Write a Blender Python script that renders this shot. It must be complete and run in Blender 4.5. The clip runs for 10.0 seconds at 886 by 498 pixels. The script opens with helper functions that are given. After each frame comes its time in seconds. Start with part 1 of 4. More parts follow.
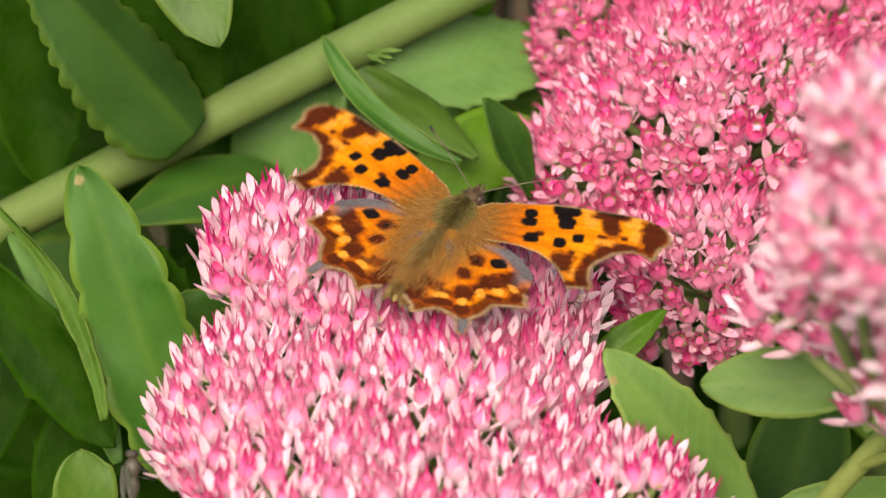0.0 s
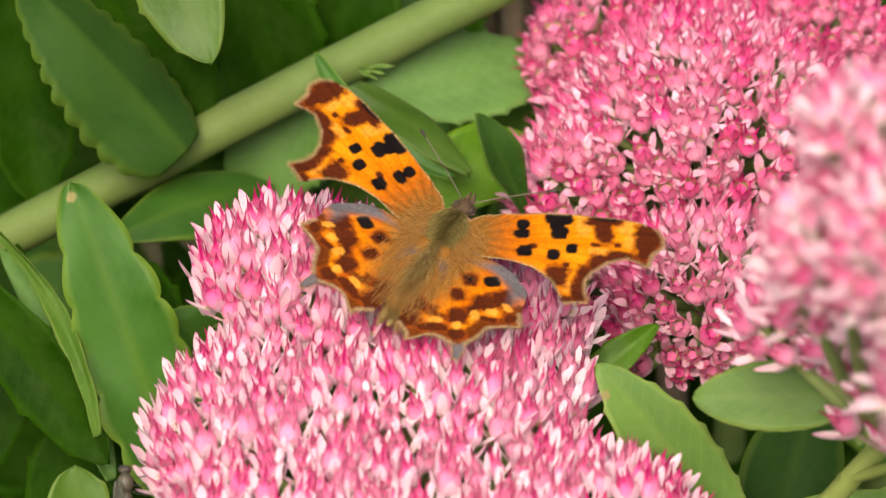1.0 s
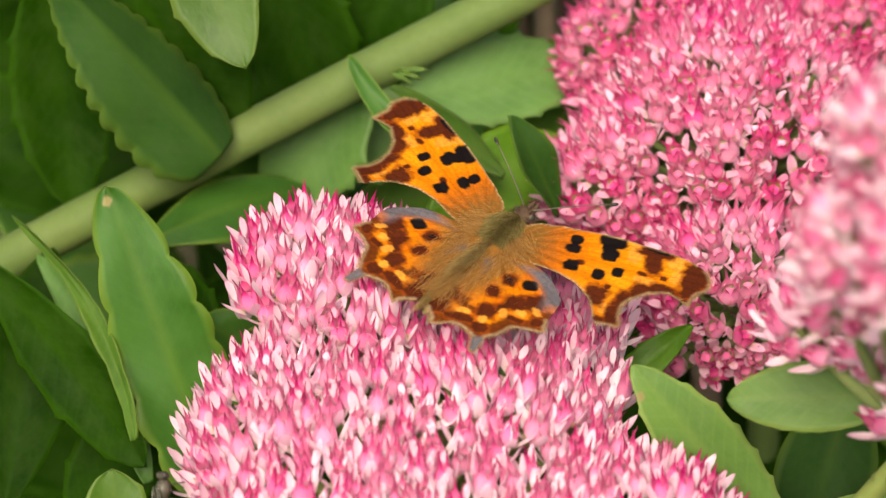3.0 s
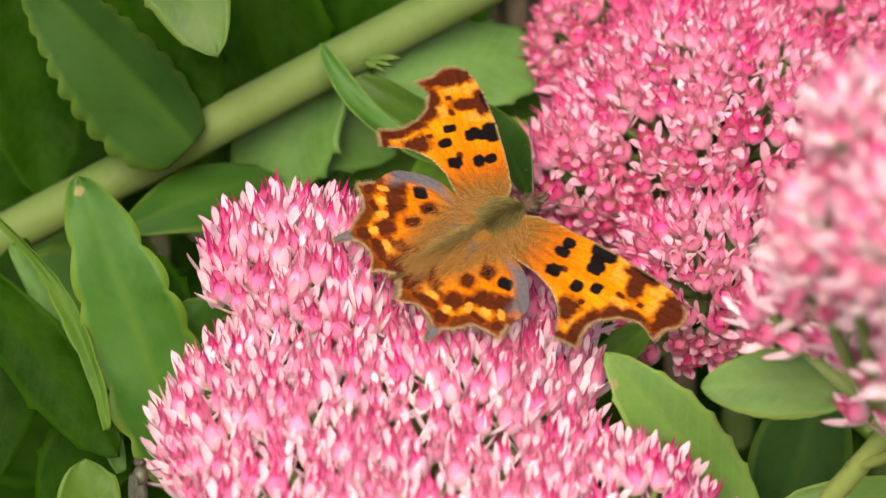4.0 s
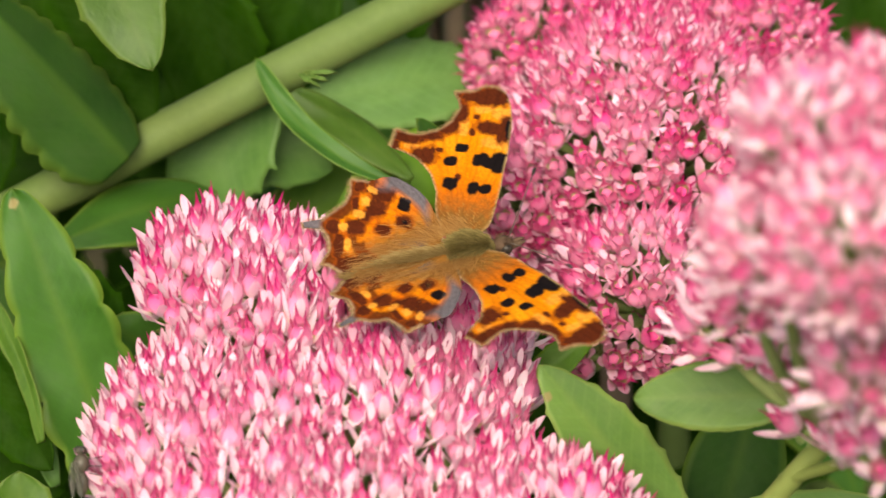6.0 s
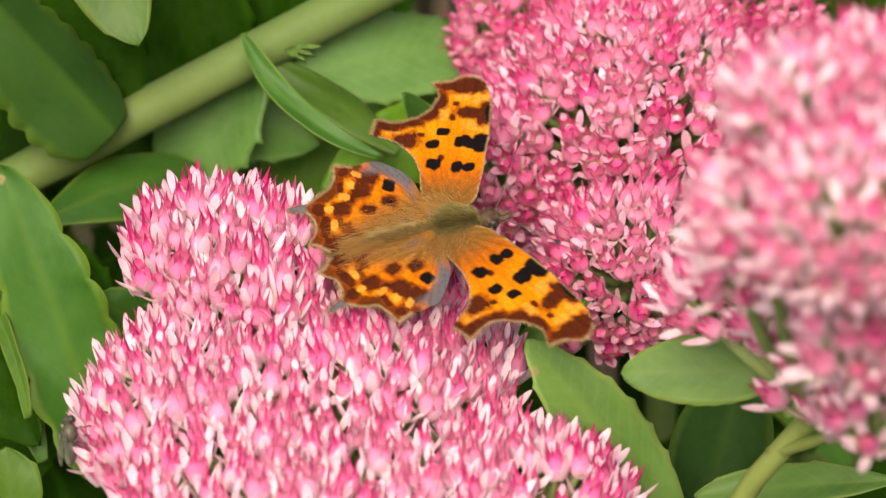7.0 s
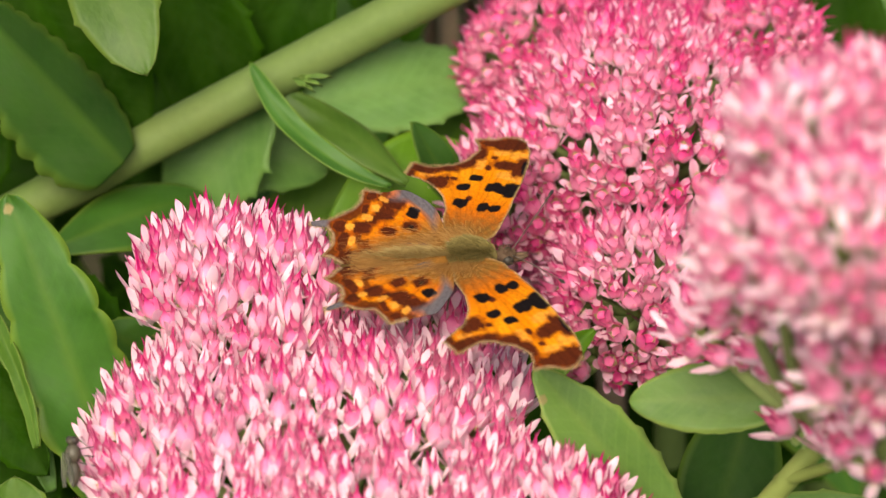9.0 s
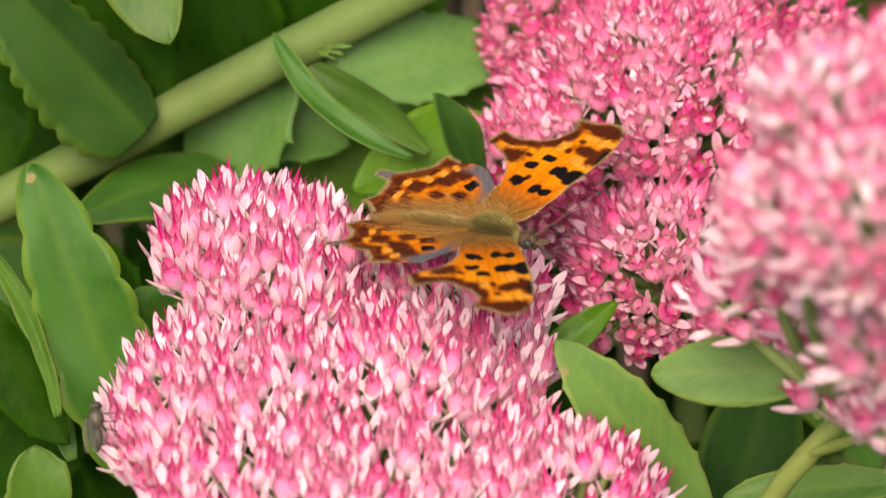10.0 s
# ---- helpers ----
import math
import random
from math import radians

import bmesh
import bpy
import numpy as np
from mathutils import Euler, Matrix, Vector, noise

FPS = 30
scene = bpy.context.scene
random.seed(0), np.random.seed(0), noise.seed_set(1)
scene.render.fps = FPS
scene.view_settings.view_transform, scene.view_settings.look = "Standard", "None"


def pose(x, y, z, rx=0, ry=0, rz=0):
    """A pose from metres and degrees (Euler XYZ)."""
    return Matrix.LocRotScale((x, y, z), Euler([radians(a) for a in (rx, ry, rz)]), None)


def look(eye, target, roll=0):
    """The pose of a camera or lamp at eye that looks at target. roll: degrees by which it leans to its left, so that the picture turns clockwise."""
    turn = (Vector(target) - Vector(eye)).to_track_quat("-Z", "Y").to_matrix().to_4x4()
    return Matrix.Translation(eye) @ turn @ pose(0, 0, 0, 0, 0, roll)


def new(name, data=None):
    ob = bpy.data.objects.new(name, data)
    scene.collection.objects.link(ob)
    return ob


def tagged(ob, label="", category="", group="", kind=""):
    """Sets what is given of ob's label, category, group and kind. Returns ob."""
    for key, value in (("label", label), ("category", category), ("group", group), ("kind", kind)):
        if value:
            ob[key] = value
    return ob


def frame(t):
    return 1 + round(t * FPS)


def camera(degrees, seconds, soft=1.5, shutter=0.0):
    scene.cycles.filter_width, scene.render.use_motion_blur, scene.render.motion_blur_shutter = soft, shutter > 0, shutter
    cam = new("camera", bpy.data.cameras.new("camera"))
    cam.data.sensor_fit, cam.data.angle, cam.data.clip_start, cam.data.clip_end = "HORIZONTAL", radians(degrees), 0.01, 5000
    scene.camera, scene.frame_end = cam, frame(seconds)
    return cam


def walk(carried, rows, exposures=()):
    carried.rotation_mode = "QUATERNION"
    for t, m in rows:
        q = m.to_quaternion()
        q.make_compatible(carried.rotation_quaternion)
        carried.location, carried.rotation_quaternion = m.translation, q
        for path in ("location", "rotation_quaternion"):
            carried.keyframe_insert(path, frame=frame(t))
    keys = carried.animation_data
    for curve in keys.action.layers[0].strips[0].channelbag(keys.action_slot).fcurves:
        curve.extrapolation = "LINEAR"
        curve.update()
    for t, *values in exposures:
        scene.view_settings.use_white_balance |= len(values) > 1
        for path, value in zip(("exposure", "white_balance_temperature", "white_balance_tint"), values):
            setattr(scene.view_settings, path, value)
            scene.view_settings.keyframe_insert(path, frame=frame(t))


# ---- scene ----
cam = camera(8.5, 10.0, soft=1.4, shutter=0.5)
cam.data.dof.use_dof = True
cam.data.dof.focus_distance = 0.808
cam.data.dof.aperture_fstop = 23.0
walk(cam, [
    (0.0, look((-0.00243, -0.61210, 0.96479), (-0.00103, 0.00495, 0.44314), 0.33)),
    (0.5, look((-0.00068, -0.61230, 0.96434), (-0.00058, 0.00449, 0.44239), 0.10)),
    (1.0, look((-0.00000, -0.61284, 0.96423), (-0.00000, 0.00613, 0.44486), 0.00)),
    (1.5, look((0.00235, -0.61275, 0.96449), (-0.00094, 0.00693, 0.44599), -0.42)),
    (2.0, look((-0.00020, -0.61327, 0.96450), (-0.00426, 0.00742, 0.44721), -0.30)),
    (2.2, look((-0.00052, -0.61513, 0.96326), (-0.00514, 0.00714, 0.44787), -0.28)),
    (3.3, look((-0.00088, -0.61225, 0.96900), (-0.00413, 0.00335, 0.44566), -0.59)),
    (3.5, look((-0.00095, -0.61077, 0.96893), (-0.00278, 0.00404, 0.44465), -0.53)),
    (4.0, look((-0.00093, -0.61305, 0.96661), (-0.00101, 0.00401, 0.44498), -0.51)),
    (4.5, look((0.00210, -0.61701, 0.96402), (-0.00251, 0.00309, 0.44602), -0.72)),
    (5.0, look((-0.00004, -0.61802, 0.96312), (-0.00212, 0.00370, 0.44705), -0.58)),
    (5.5, look((0.00125, -0.61769, 0.96265), (0.00164, 0.00435, 0.44696), -0.27)),
    (6.0, look((0.00215, -0.61756, 0.96141), (0.00792, 0.00501, 0.44640), -0.03)),
    (6.2, look((0.00315, -0.61691, 0.96233), (0.01008, 0.00423, 0.44560), -0.14)),
    (7.3, look((0.00199, -0.61680, 0.96269), (0.00957, 0.00256, 0.44385), -0.10)),
    (7.5, look((0.00318, -0.61717, 0.96235), (0.00880, 0.00230, 0.44361), -0.25)),
    (8.0, look((0.00336, -0.61605, 0.96262), (0.00954, 0.00446, 0.44512), -0.18)),
    (8.5, look((0.00497, -0.61633, 0.96324), (0.01063, 0.00544, 0.44726), -0.26)),
    (9.0, look((0.00351, -0.61762, 0.96217), (0.00864, 0.00490, 0.44709), -0.35)),
    (9.5, look((0.00317, -0.61731, 0.96206), (0.00665, 0.00467, 0.44632), -0.20)),
    (10.0, look((0.00222, -0.61743, 0.96169), (0.00559, 0.00278, 0.44382), -0.10)),
], exposures=[(0.0, 0.41, 7050, 3), (10.0, 0.41, 7050, 3)])

# ---------------------------------------------------------------- light
world = bpy.data.worlds.new("sky")
scene.world = world
world.use_nodes = True
wn = world.node_tree
sky = wn.nodes.new("ShaderNodeTexSky")
sky.sky_type = 'NISHITA'
sky.sun_disc = False
sky.sun_elevation = radians(55)
sky.sun_rotation = radians(194)
sky.air_density = 0.7
sky.dust_density = 6.0
sky.ozone_density = 0.4
wn.links.new(sky.outputs[0], wn.nodes["Background"].inputs[0])
wn.nodes["Background"].inputs[1].default_value = 0.15

sun = new("sun", bpy.data.lights.new("sun", 'SUN'))
sun.data.energy = 2.7
sun.data.angle = radians(38)
sun.data.color = (1.0, 0.95, 0.86)
sun.matrix_world = look((-0.14, -0.56, 0.82), (0, 0, 0))

MM = 0.001


# ---------------------------------------------------------------- materials
def material(name, rough=0.5, spec=0.4):
    m = bpy.data.materials.new(name)
    m.use_nodes = True
    nt = m.node_tree
    b = nt.nodes["Principled BSDF"]
    b.inputs["Roughness"].default_value = rough
    b.inputs["Specular IOR Level"].default_value = spec
    return m, nt, b


def tex_noise(nt, scale, detail=4.0, rough=0.55, coords=None):
    n = nt.nodes.new("ShaderNodeTexNoise")
    n.inputs["Scale"].default_value = scale
    n.inputs["Detail"].default_value = detail
    n.inputs["Roughness"].default_value = rough
    if coords is None:
        coords = nt.nodes.new("ShaderNodeTexCoord").outputs["Object"]
    nt.links.new(coords, n.inputs["Vector"])
    return n.outputs["Fac"]


def ramp(nt, fac, stops):
    r = nt.nodes.new("ShaderNodeValToRGB")
    el = r.color_ramp.elements
    while len(el) < len(stops):
        el.new(0.5)
    for e, (p, c) in zip(el, stops):
        e.position, e.color = p, (*c, 1)
    nt.links.new(fac, r.inputs[0])
    return r.outputs[0]


def mix(nt, fac, a, b, blend='MIX'):
    n = nt.nodes.new("ShaderNodeMix")
    n.data_type, n.blend_type = 'RGBA', blend
    for sock, v in ((n.inputs[0], fac), (n.inputs[6], a), (n.inputs[7], b)):
        if isinstance(v, (int, float)):
            sock.default_value = v
        elif isinstance(v, tuple):
            sock.default_value = (*v, 1)
        else:
            nt.links.new(v, sock)
    return n.outputs[2]


def math_node(nt, op, a, b=None):
    n = nt.nodes.new("ShaderNodeMath")
    n.operation = op
    for sock, v in zip(n.inputs, (a, b)):
        if v is None:
            continue
        if isinstance(v, (int, float)):
            sock.default_value = v
        else:
            nt.links.new(v, sock)
    return n.outputs[0]


def attribute(nt, name):
    n = nt.nodes.new("ShaderNodeAttribute")
    n.attribute_name = name
    return n


def bump(nt, bsdf, height, strength, distance):
    n = nt.nodes.new("ShaderNodeBump")
    n.inputs["Strength"].default_value = strength
    n.inputs["Distance"].default_value = distance
    nt.links.new(height, n.inputs["Height"])
    nt.links.new(n.outputs[0], bsdf.inputs["Normal"])


def translucent(nt, bsdf, colour, amount):
    t = nt.nodes.new("ShaderNodeBsdfTranslucent")
    if isinstance(colour, tuple):
        t.inputs[0].default_value = (*colour, 1)
    else:
        nt.links.new(colour, t.inputs[0])
    s = nt.nodes.new("ShaderNodeMixShader")
    s.inputs[0].default_value = amount
    out = next(n for n in nt.nodes if n.type == 'OUTPUT_MATERIAL')
    nt.links.new(bsdf.outputs[0], s.inputs[1])
    nt.links.new(t.outputs[0], s.inputs[2])
    nt.links.new(s.outputs[0], out.inputs[0])


def object_random(nt):
    return nt.nodes.new("ShaderNodeObjectInfo").outputs["Random"]


def leaf_material(name, deep, fresh, margin, glaucous=0.3, spec=0.22):
    m, nt, b = material(name, 0.5, spec)
    deep, fresh, margin = ((0.80 * c[0], 0.80 * c[1], 0.64 * c[2]) for c in (deep, fresh, margin))
    n1 = tex_noise(nt, 90, 3)
    n2 = tex_noise(nt, 900, 4, 0.6)
    base = ramp(nt, n1, [(0.3, deep), (0.72, fresh)])
    base = mix(nt, math_node(nt, 'MULTIPLY', n2, 0.35), base, tuple(c * 1.35 for c in fresh))
    bloom = math_node(nt, 'MULTIPLY', tex_noise(nt, 45, 5, 0.65), glaucous)
    base = mix(nt, bloom, base, (0.11, 0.24, 0.05))
    lie = nt.nodes.new("ShaderNodeCombineXYZ")
    nt.links.new(math_node(nt, 'MULTIPLY', attribute(nt, "along").outputs["Fac"], 0.09), lie.inputs[0])
    nt.links.new(math_node(nt, 'MULTIPLY', attribute(nt, "across").outputs["Fac"], 0.20), lie.inputs[1])
    streak = tex_noise(nt, 1.0, 4, 0.6, lie.outputs[0])
    pale = ramp(nt, streak, [(0.42, (0, 0, 0)), (0.72, (0.62, 0.62, 0.62))])
    base = mix(nt, pale, base, (1.25 * fresh[0] + 0.012, 1.2 * fresh[1] + 0.02, 1.2 * fresh[2] + 0.004))
    dim = ramp(nt, streak, [(0.25, (0.8, 0.84, 0.8)), (0.5, (1, 1, 1))])
    base = mix(nt, 1.0, base, dim, 'MULTIPLY')
    # faint side veins that run forward from the midrib, wavering
    side = math_node(nt, 'MULTIPLY', math_node(nt, 'ABSOLUTE', attribute(nt, "across").outputs["Fac"]), 1.15)
    run = math_node(nt, 'SUBTRACT', attribute(nt, "along").outputs["Fac"], side)
    run = math_node(nt, 'ADD', math_node(nt, 'MULTIPLY', run, 1.25), math_node(nt, 'MULTIPLY', tex_noise(nt, 140, 3), 4.0))
    veins = math_node(nt, 'POWER', math_node(nt, 'ABSOLUTE', math_node(nt, 'SINE', run)), 14.0)
    base = mix(nt, math_node(nt, 'MULTIPLY', veins, 0.13), base, tuple(1.5 * q + 0.01 for q in fresh))
    # waxy bloom, rubbed off in patches
    wax = ramp(nt, tex_noise(nt, 210, 6, 0.68), [(0.44, (0, 0, 0)), (0.70, (0.55, 0.55, 0.55))])
    base = mix(nt, wax, base, (1.15 * fresh[0] + 0.014, 1.1 * fresh[1] + 0.014, 1.4 * fresh[2] + 0.008))
    base = mix(nt, attribute(nt, "rib").outputs["Fac"], base, tuple(0.5 * (p + q) for p, q in zip(fresh, margin)))
    base = mix(nt, attribute(nt, "edge").outputs["Fac"], base, margin)
    scar = ramp(nt, attribute(nt, "blemish").outputs["Fac"], [(0.15, (0, 0, 0)), (0.4, (1, 1, 1))])
    base = mix(nt, scar, base, (0.24, 0.20, 0.075))
    hsv = nt.nodes.new("ShaderNodeHueSaturation")
    nt.links.new(math_node(nt, 'ADD', math_node(nt, 'MULTIPLY', object_random(nt), 0.3), 0.85), hsv.inputs["Value"])
    nt.links.new(base, hsv.inputs["Color"])
    nt.links.new(hsv.outputs[0], b.inputs["Base Color"])
    nt.links.new(math_node(nt, 'ADD', math_node(nt, 'MULTIPLY', n1, 0.3), 0.30), b.inputs["Roughness"])
    bump(nt, b, math_node(nt, 'ADD', math_node(nt, 'MULTIPLY', n2, 0.04), math_node(nt, 'ADD', n1, math_node(nt, 'MULTIPLY', streak, 0.5))), 0.5, 0.0012)
    translucent(nt, b, hsv.outputs[0], 0.22)
    return m


LEAF = leaf_material("leaf", (0.016, 0.070, 0.005), (0.038, 0.120, 0.011), (0.22, 0.31, 0.045), 0.5)
LEAF_PALE = leaf_material("leaf_pale", (0.045, 0.110, 0.009), (0.078, 0.158, 0.017), (0.20, 0.27, 0.06), 0.15)
LEAF_LIGHT = leaf_material("leaf_light", (0.085, 0.172, 0.034), (0.135, 0.240, 0.055), (0.34, 0.42, 0.12), 0.25)
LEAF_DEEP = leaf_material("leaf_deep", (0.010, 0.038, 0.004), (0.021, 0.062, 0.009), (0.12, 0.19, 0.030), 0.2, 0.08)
LEAF_BLUE = leaf_material("leaf_blue", (0.074, 0.168, 0.038), (0.112, 0.225, 0.058), (0.15, 0.27, 0.07), 0.2)
LEAF_FRESH = leaf_material("leaf_fresh", (0.062, 0.160, 0.004), (0.110, 0.245, 0.010), (0.18, 0.32, 0.03), 0.05)
LEAF_MIST = leaf_material("leaf_mist", (0.120, 0.245, 0.075), (0.170, 0.320, 0.105), (0.20, 0.33, 0.10), 0.2)
# leaf green darkened: the shade inside the bed is put into this colour
LEAF_SHADED = leaf_material("leaf_shaded", (0.0055, 0.024, 0.0005), (0.014, 0.048, 0.001), (0.03, 0.09, 0.004), 0.0, 0.02)


def stem_material(name, a, b_):
    m, nt, b = material(name, 0.6, 0.15)
    n1 = tex_noise(nt, 60, 4)
    n2 = tex_noise(nt, 700, 3)
    c = ramp(nt, n1, [(0.3, a), (0.7, b_)])
    blush = ramp(nt, tex_noise(nt, 28, 4, 0.6), [(0.5, (0, 0, 0)), (0.75, (0.5, 0.5, 0.5))])
    c = mix(nt, blush, c, (1.15 * b_[0], 1.0 * b_[1], 0.7 * b_[2]))
    c = mix(nt, math_node(nt, 'MULTIPLY', n2, 0.4), c, tuple(v * 0.6 for v in a))
    nt.links.new(c, b.inputs["Base Color"])
    bump(nt, b, n2, 0.3, 0.0002)
    return m


STEM = stem_material("stem", (0.098, 0.150, 0.036), (0.140, 0.190, 0.058))
STALK = stem_material("stalk", (0.22, 0.30, 0.09), (0.34, 0.40, 0.16))

GREEN_STEM = stem_material("green_stem", (0.19, 0.235, 0.055), (0.26, 0.30, 0.085))


def petal_material(name, value):
    m, nt, b = material(name, 0.5, 0.35)
    col = attribute(nt, "tint").outputs["Color"]
    geo = nt.nodes.new("ShaderNodeNewGeometry").outputs["Random Per Island"]
    n2 = tex_noise(nt, 1500, 2)
    c = mix(nt, math_node(nt, 'MULTIPLY', n2, 0.12), col, (0.85, 0.20, 0.40))
    hsv = nt.nodes.new("ShaderNodeHueSaturation")
    nt.links.new(math_node(nt, 'ADD', math_node(nt, 'MULTIPLY', geo, 0.18), value - 0.09), hsv.inputs["Value"])
    nt.links.new(math_node(nt, 'ADD', math_node(nt, 'MULTIPLY', object_random(nt), 0.3), 0.82), hsv.inputs["Saturation"])
    nt.links.new(c, hsv.inputs["Color"])
    nt.links.new(hsv.outputs[0], b.inputs["Base Color"])
    translucent(nt, b, hsv.outputs[0], 0.28)
    return m


PETAL = petal_material("petal", 1.0)


def wing_material():
    m, nt, b = material("wing_scales", 0.75, 0.08)
    col = attribute(nt, "tint").outputs["Color"]
    n1 = tex_noise(nt, 2600, 3, 0.7)
    n2 = tex_noise(nt, 500, 4)
    c = mix(nt, math_node(nt, 'MULTIPLY', n1, 0.45), col, mix(nt, 1.0, col, (0.62, 0.52, 0.45), 'MULTIPLY'))
    c = mix(nt, math_node(nt, 'MULTIPLY', n2, 0.25), c, mix(nt, 1.0, c, (1.15, 1.2, 1.1), 'MULTIPLY'))
    c = mix(nt, 1.0, c, (0.86, 0.84, 0.86), 'MULTIPLY')
    nt.links.new(c, b.inputs["Base Color"])
    bump(nt, b, n1, 0.35, 0.0001)
    translucent(nt, b, c, 0.15)
    return m


WING = wing_material()


def fur_material(name, a, b_):
    m, nt, b = material(name, 0.7, 0.2)
    c = mix(nt, nt.nodes.new("ShaderNodeNewGeometry").outputs["Random Per Island"], a, b_)
    c = mix(nt, math_node(nt, 'MULTIPLY', tex_noise(nt, 900, 3), 0.5), c, tuple(v * 0.5 for v in a))
    nt.links.new(c, b.inputs["Base Color"])
    translucent(nt, b, c, 0.4)
    return m


FUR_OLIVE = fur_material("fur_olive", (0.15, 0.12, 0.035), (0.52, 0.40, 0.15))
FUR_BROWN = fur_material("fur_brown", (0.26, 0.17, 0.055), (0.60, 0.43, 0.18))
FUR_TAWNY = fur_material("fur_tawny", (0.36, 0.17, 0.045), (0.60, 0.34, 0.11))
FUR_GREY = fur_material("fur_grey", (0.09, 0.055, 0.035), (0.26, 0.16, 0.10))
FUR_BUFF = fur_material("fur_buff", (0.32, 0.20, 0.08), (0.66, 0.48, 0.25))


def plain_material(name, colour, rough=0.5, spec=0.4):
    m, nt, b = material(name, rough, spec)
    c = mix(nt, tex_noise(nt, 1200, 3), tuple(v * 0.7 for v in colour), tuple(v * 1.2 for v in colour))
    nt.links.new(c, b.inputs["Base Color"])
    return m


DARK_HORN = plain_material("dark_horn", (0.035, 0.028, 0.022), 0.4)
HORN = plain_material("horn", (0.12, 0.09, 0.07), 0.5)
FLY_GREY = plain_material("fly_grey", (0.075, 0.064, 0.045), 0.45)
FLY_WING = plain_material("fly_wing", (0.12, 0.115, 0.09), 0.3, 0.5)
FLY_WING.node_tree.nodes["Principled BSDF"].inputs["Alpha"].default_value = 0.5


def soil_material():
    m, nt, b = material("soil", 0.95, 0.1)
    n1, n2 = tex_noise(nt, 12, 6, 0.6), tex_noise(nt, 140, 5, 0.7)
    c = ramp(nt, n2, [(0.3, (0.018, 0.012, 0.007)), (0.7, (0.075, 0.052, 0.032))])
    c = mix(nt, n1, c, (0.035, 0.045, 0.018))
    nt.links.new(c, b.inputs["Base Color"])
    bump(nt, b, n2, 0.8, 0.01)
    return m


SOIL = soil_material()


# ---------------------------------------------------------------- mesh tools
def mesh_object(name, verts, faces, mat, parent=None, label="", smooth=True, colours=None, floats=None):
    me = bpy.data.meshes.new(name)
    me.from_pydata([tuple(v) for v in verts], [], faces)
    me.materials.append(mat)
    if smooth:
        me.polygons.foreach_set("use_smooth", [True] * len(me.polygons))
    if colours is not None:
        a = me.attributes.new("tint", 'FLOAT_COLOR', 'POINT')
        a.data.foreach_set("color", np.asarray([(*c, 1.0) for c in colours], dtype=np.float32).ravel())
    for key, values in (floats or {}).items():
        a = me.attributes.new(key, 'FLOAT', 'POINT')
        a.data.foreach_set("value", np.asarray(values, dtype=np.float32))
    me.update()
    ob = new(name, me)
    if parent is not None:
        ob.parent = parent
    if label:
        tagged(ob, label=label)
    return ob


def tube(points, radii, sides=10, cap=True):
    """Rings round a line of points."""
    pts = [Vector(p) for p in points]
    verts, faces = [], []
    side = None
    for i, p in enumerate(pts):
        d = (pts[min(i + 1, len(pts) - 1)] - pts[max(i - 1, 0)]).normalized()
        if side is None:
            side = d.orthogonal().normalized()
        side = (side - d * side.dot(d)).normalized()
        up = d.cross(side)
        for k in range(sides):
            a = 2 * math.pi * k / sides
            verts.append(p + (side * math.cos(a) + up * math.sin(a)) * radii[i])
    for i in range(len(pts) - 1):
        for k in range(sides):
            a, b = i * sides + k, i * sides + (k + 1) % sides
            faces.append((a, b, b + sides, a + sides))
    if cap:
        faces.append(tuple(range(sides))[::-1])
        n = len(verts) - sides
        faces.append(tuple(range(n, n + sides)))
    return verts, faces


def bezier(a, b, c, n):
    a, b, c = Vector(a), Vector(b), Vector(c)
    return [a * (1 - t) ** 2 + b * 2 * t * (1 - t) + c * t * t for t in (i / (n - 1) for i in range(n))]


def joined(parts):
    verts, faces = [], []
    for v, f in parts:
        o = len(verts)
        verts += v
        faces += [tuple(i + o for i in q) for q in f]
    return verts, faces


def thing(name, place, label, category, group=""):
    ob = new(name)
    ob.location = place
    ob.empty_display_size = 0.01
    return tagged(ob, label, category, group)


def local(ob, verts):
    """World places in the space of a thing that stands unturned."""
    o = ob.location
    return [Vector(v) - o for v in verts]


# ---------------------------------------------------------------- ground
gv, gf = [], []
N = 60
for i in range(N + 1):
    for j in range(N + 1):
        u, v = (2 * i / N - 1), (2 * j / N - 1)
        x, y = 400 * u ** 5 + 0.8 * u, 400 * v ** 5 + 0.8 * v
        gv.append((x, y, 0.02 * noise.noise((x * 3, y * 3, 0)) - 0.02))
for i in range(N):
    for j in range(N):
        a = i * (N + 1) + j
        gf.append((a, a + N + 1, a + N + 2, a + 1))
tagged(mesh_object("ground", gv, gf, SOIL), "dark crumbly garden soil under the plants", "soil", kind="structure")


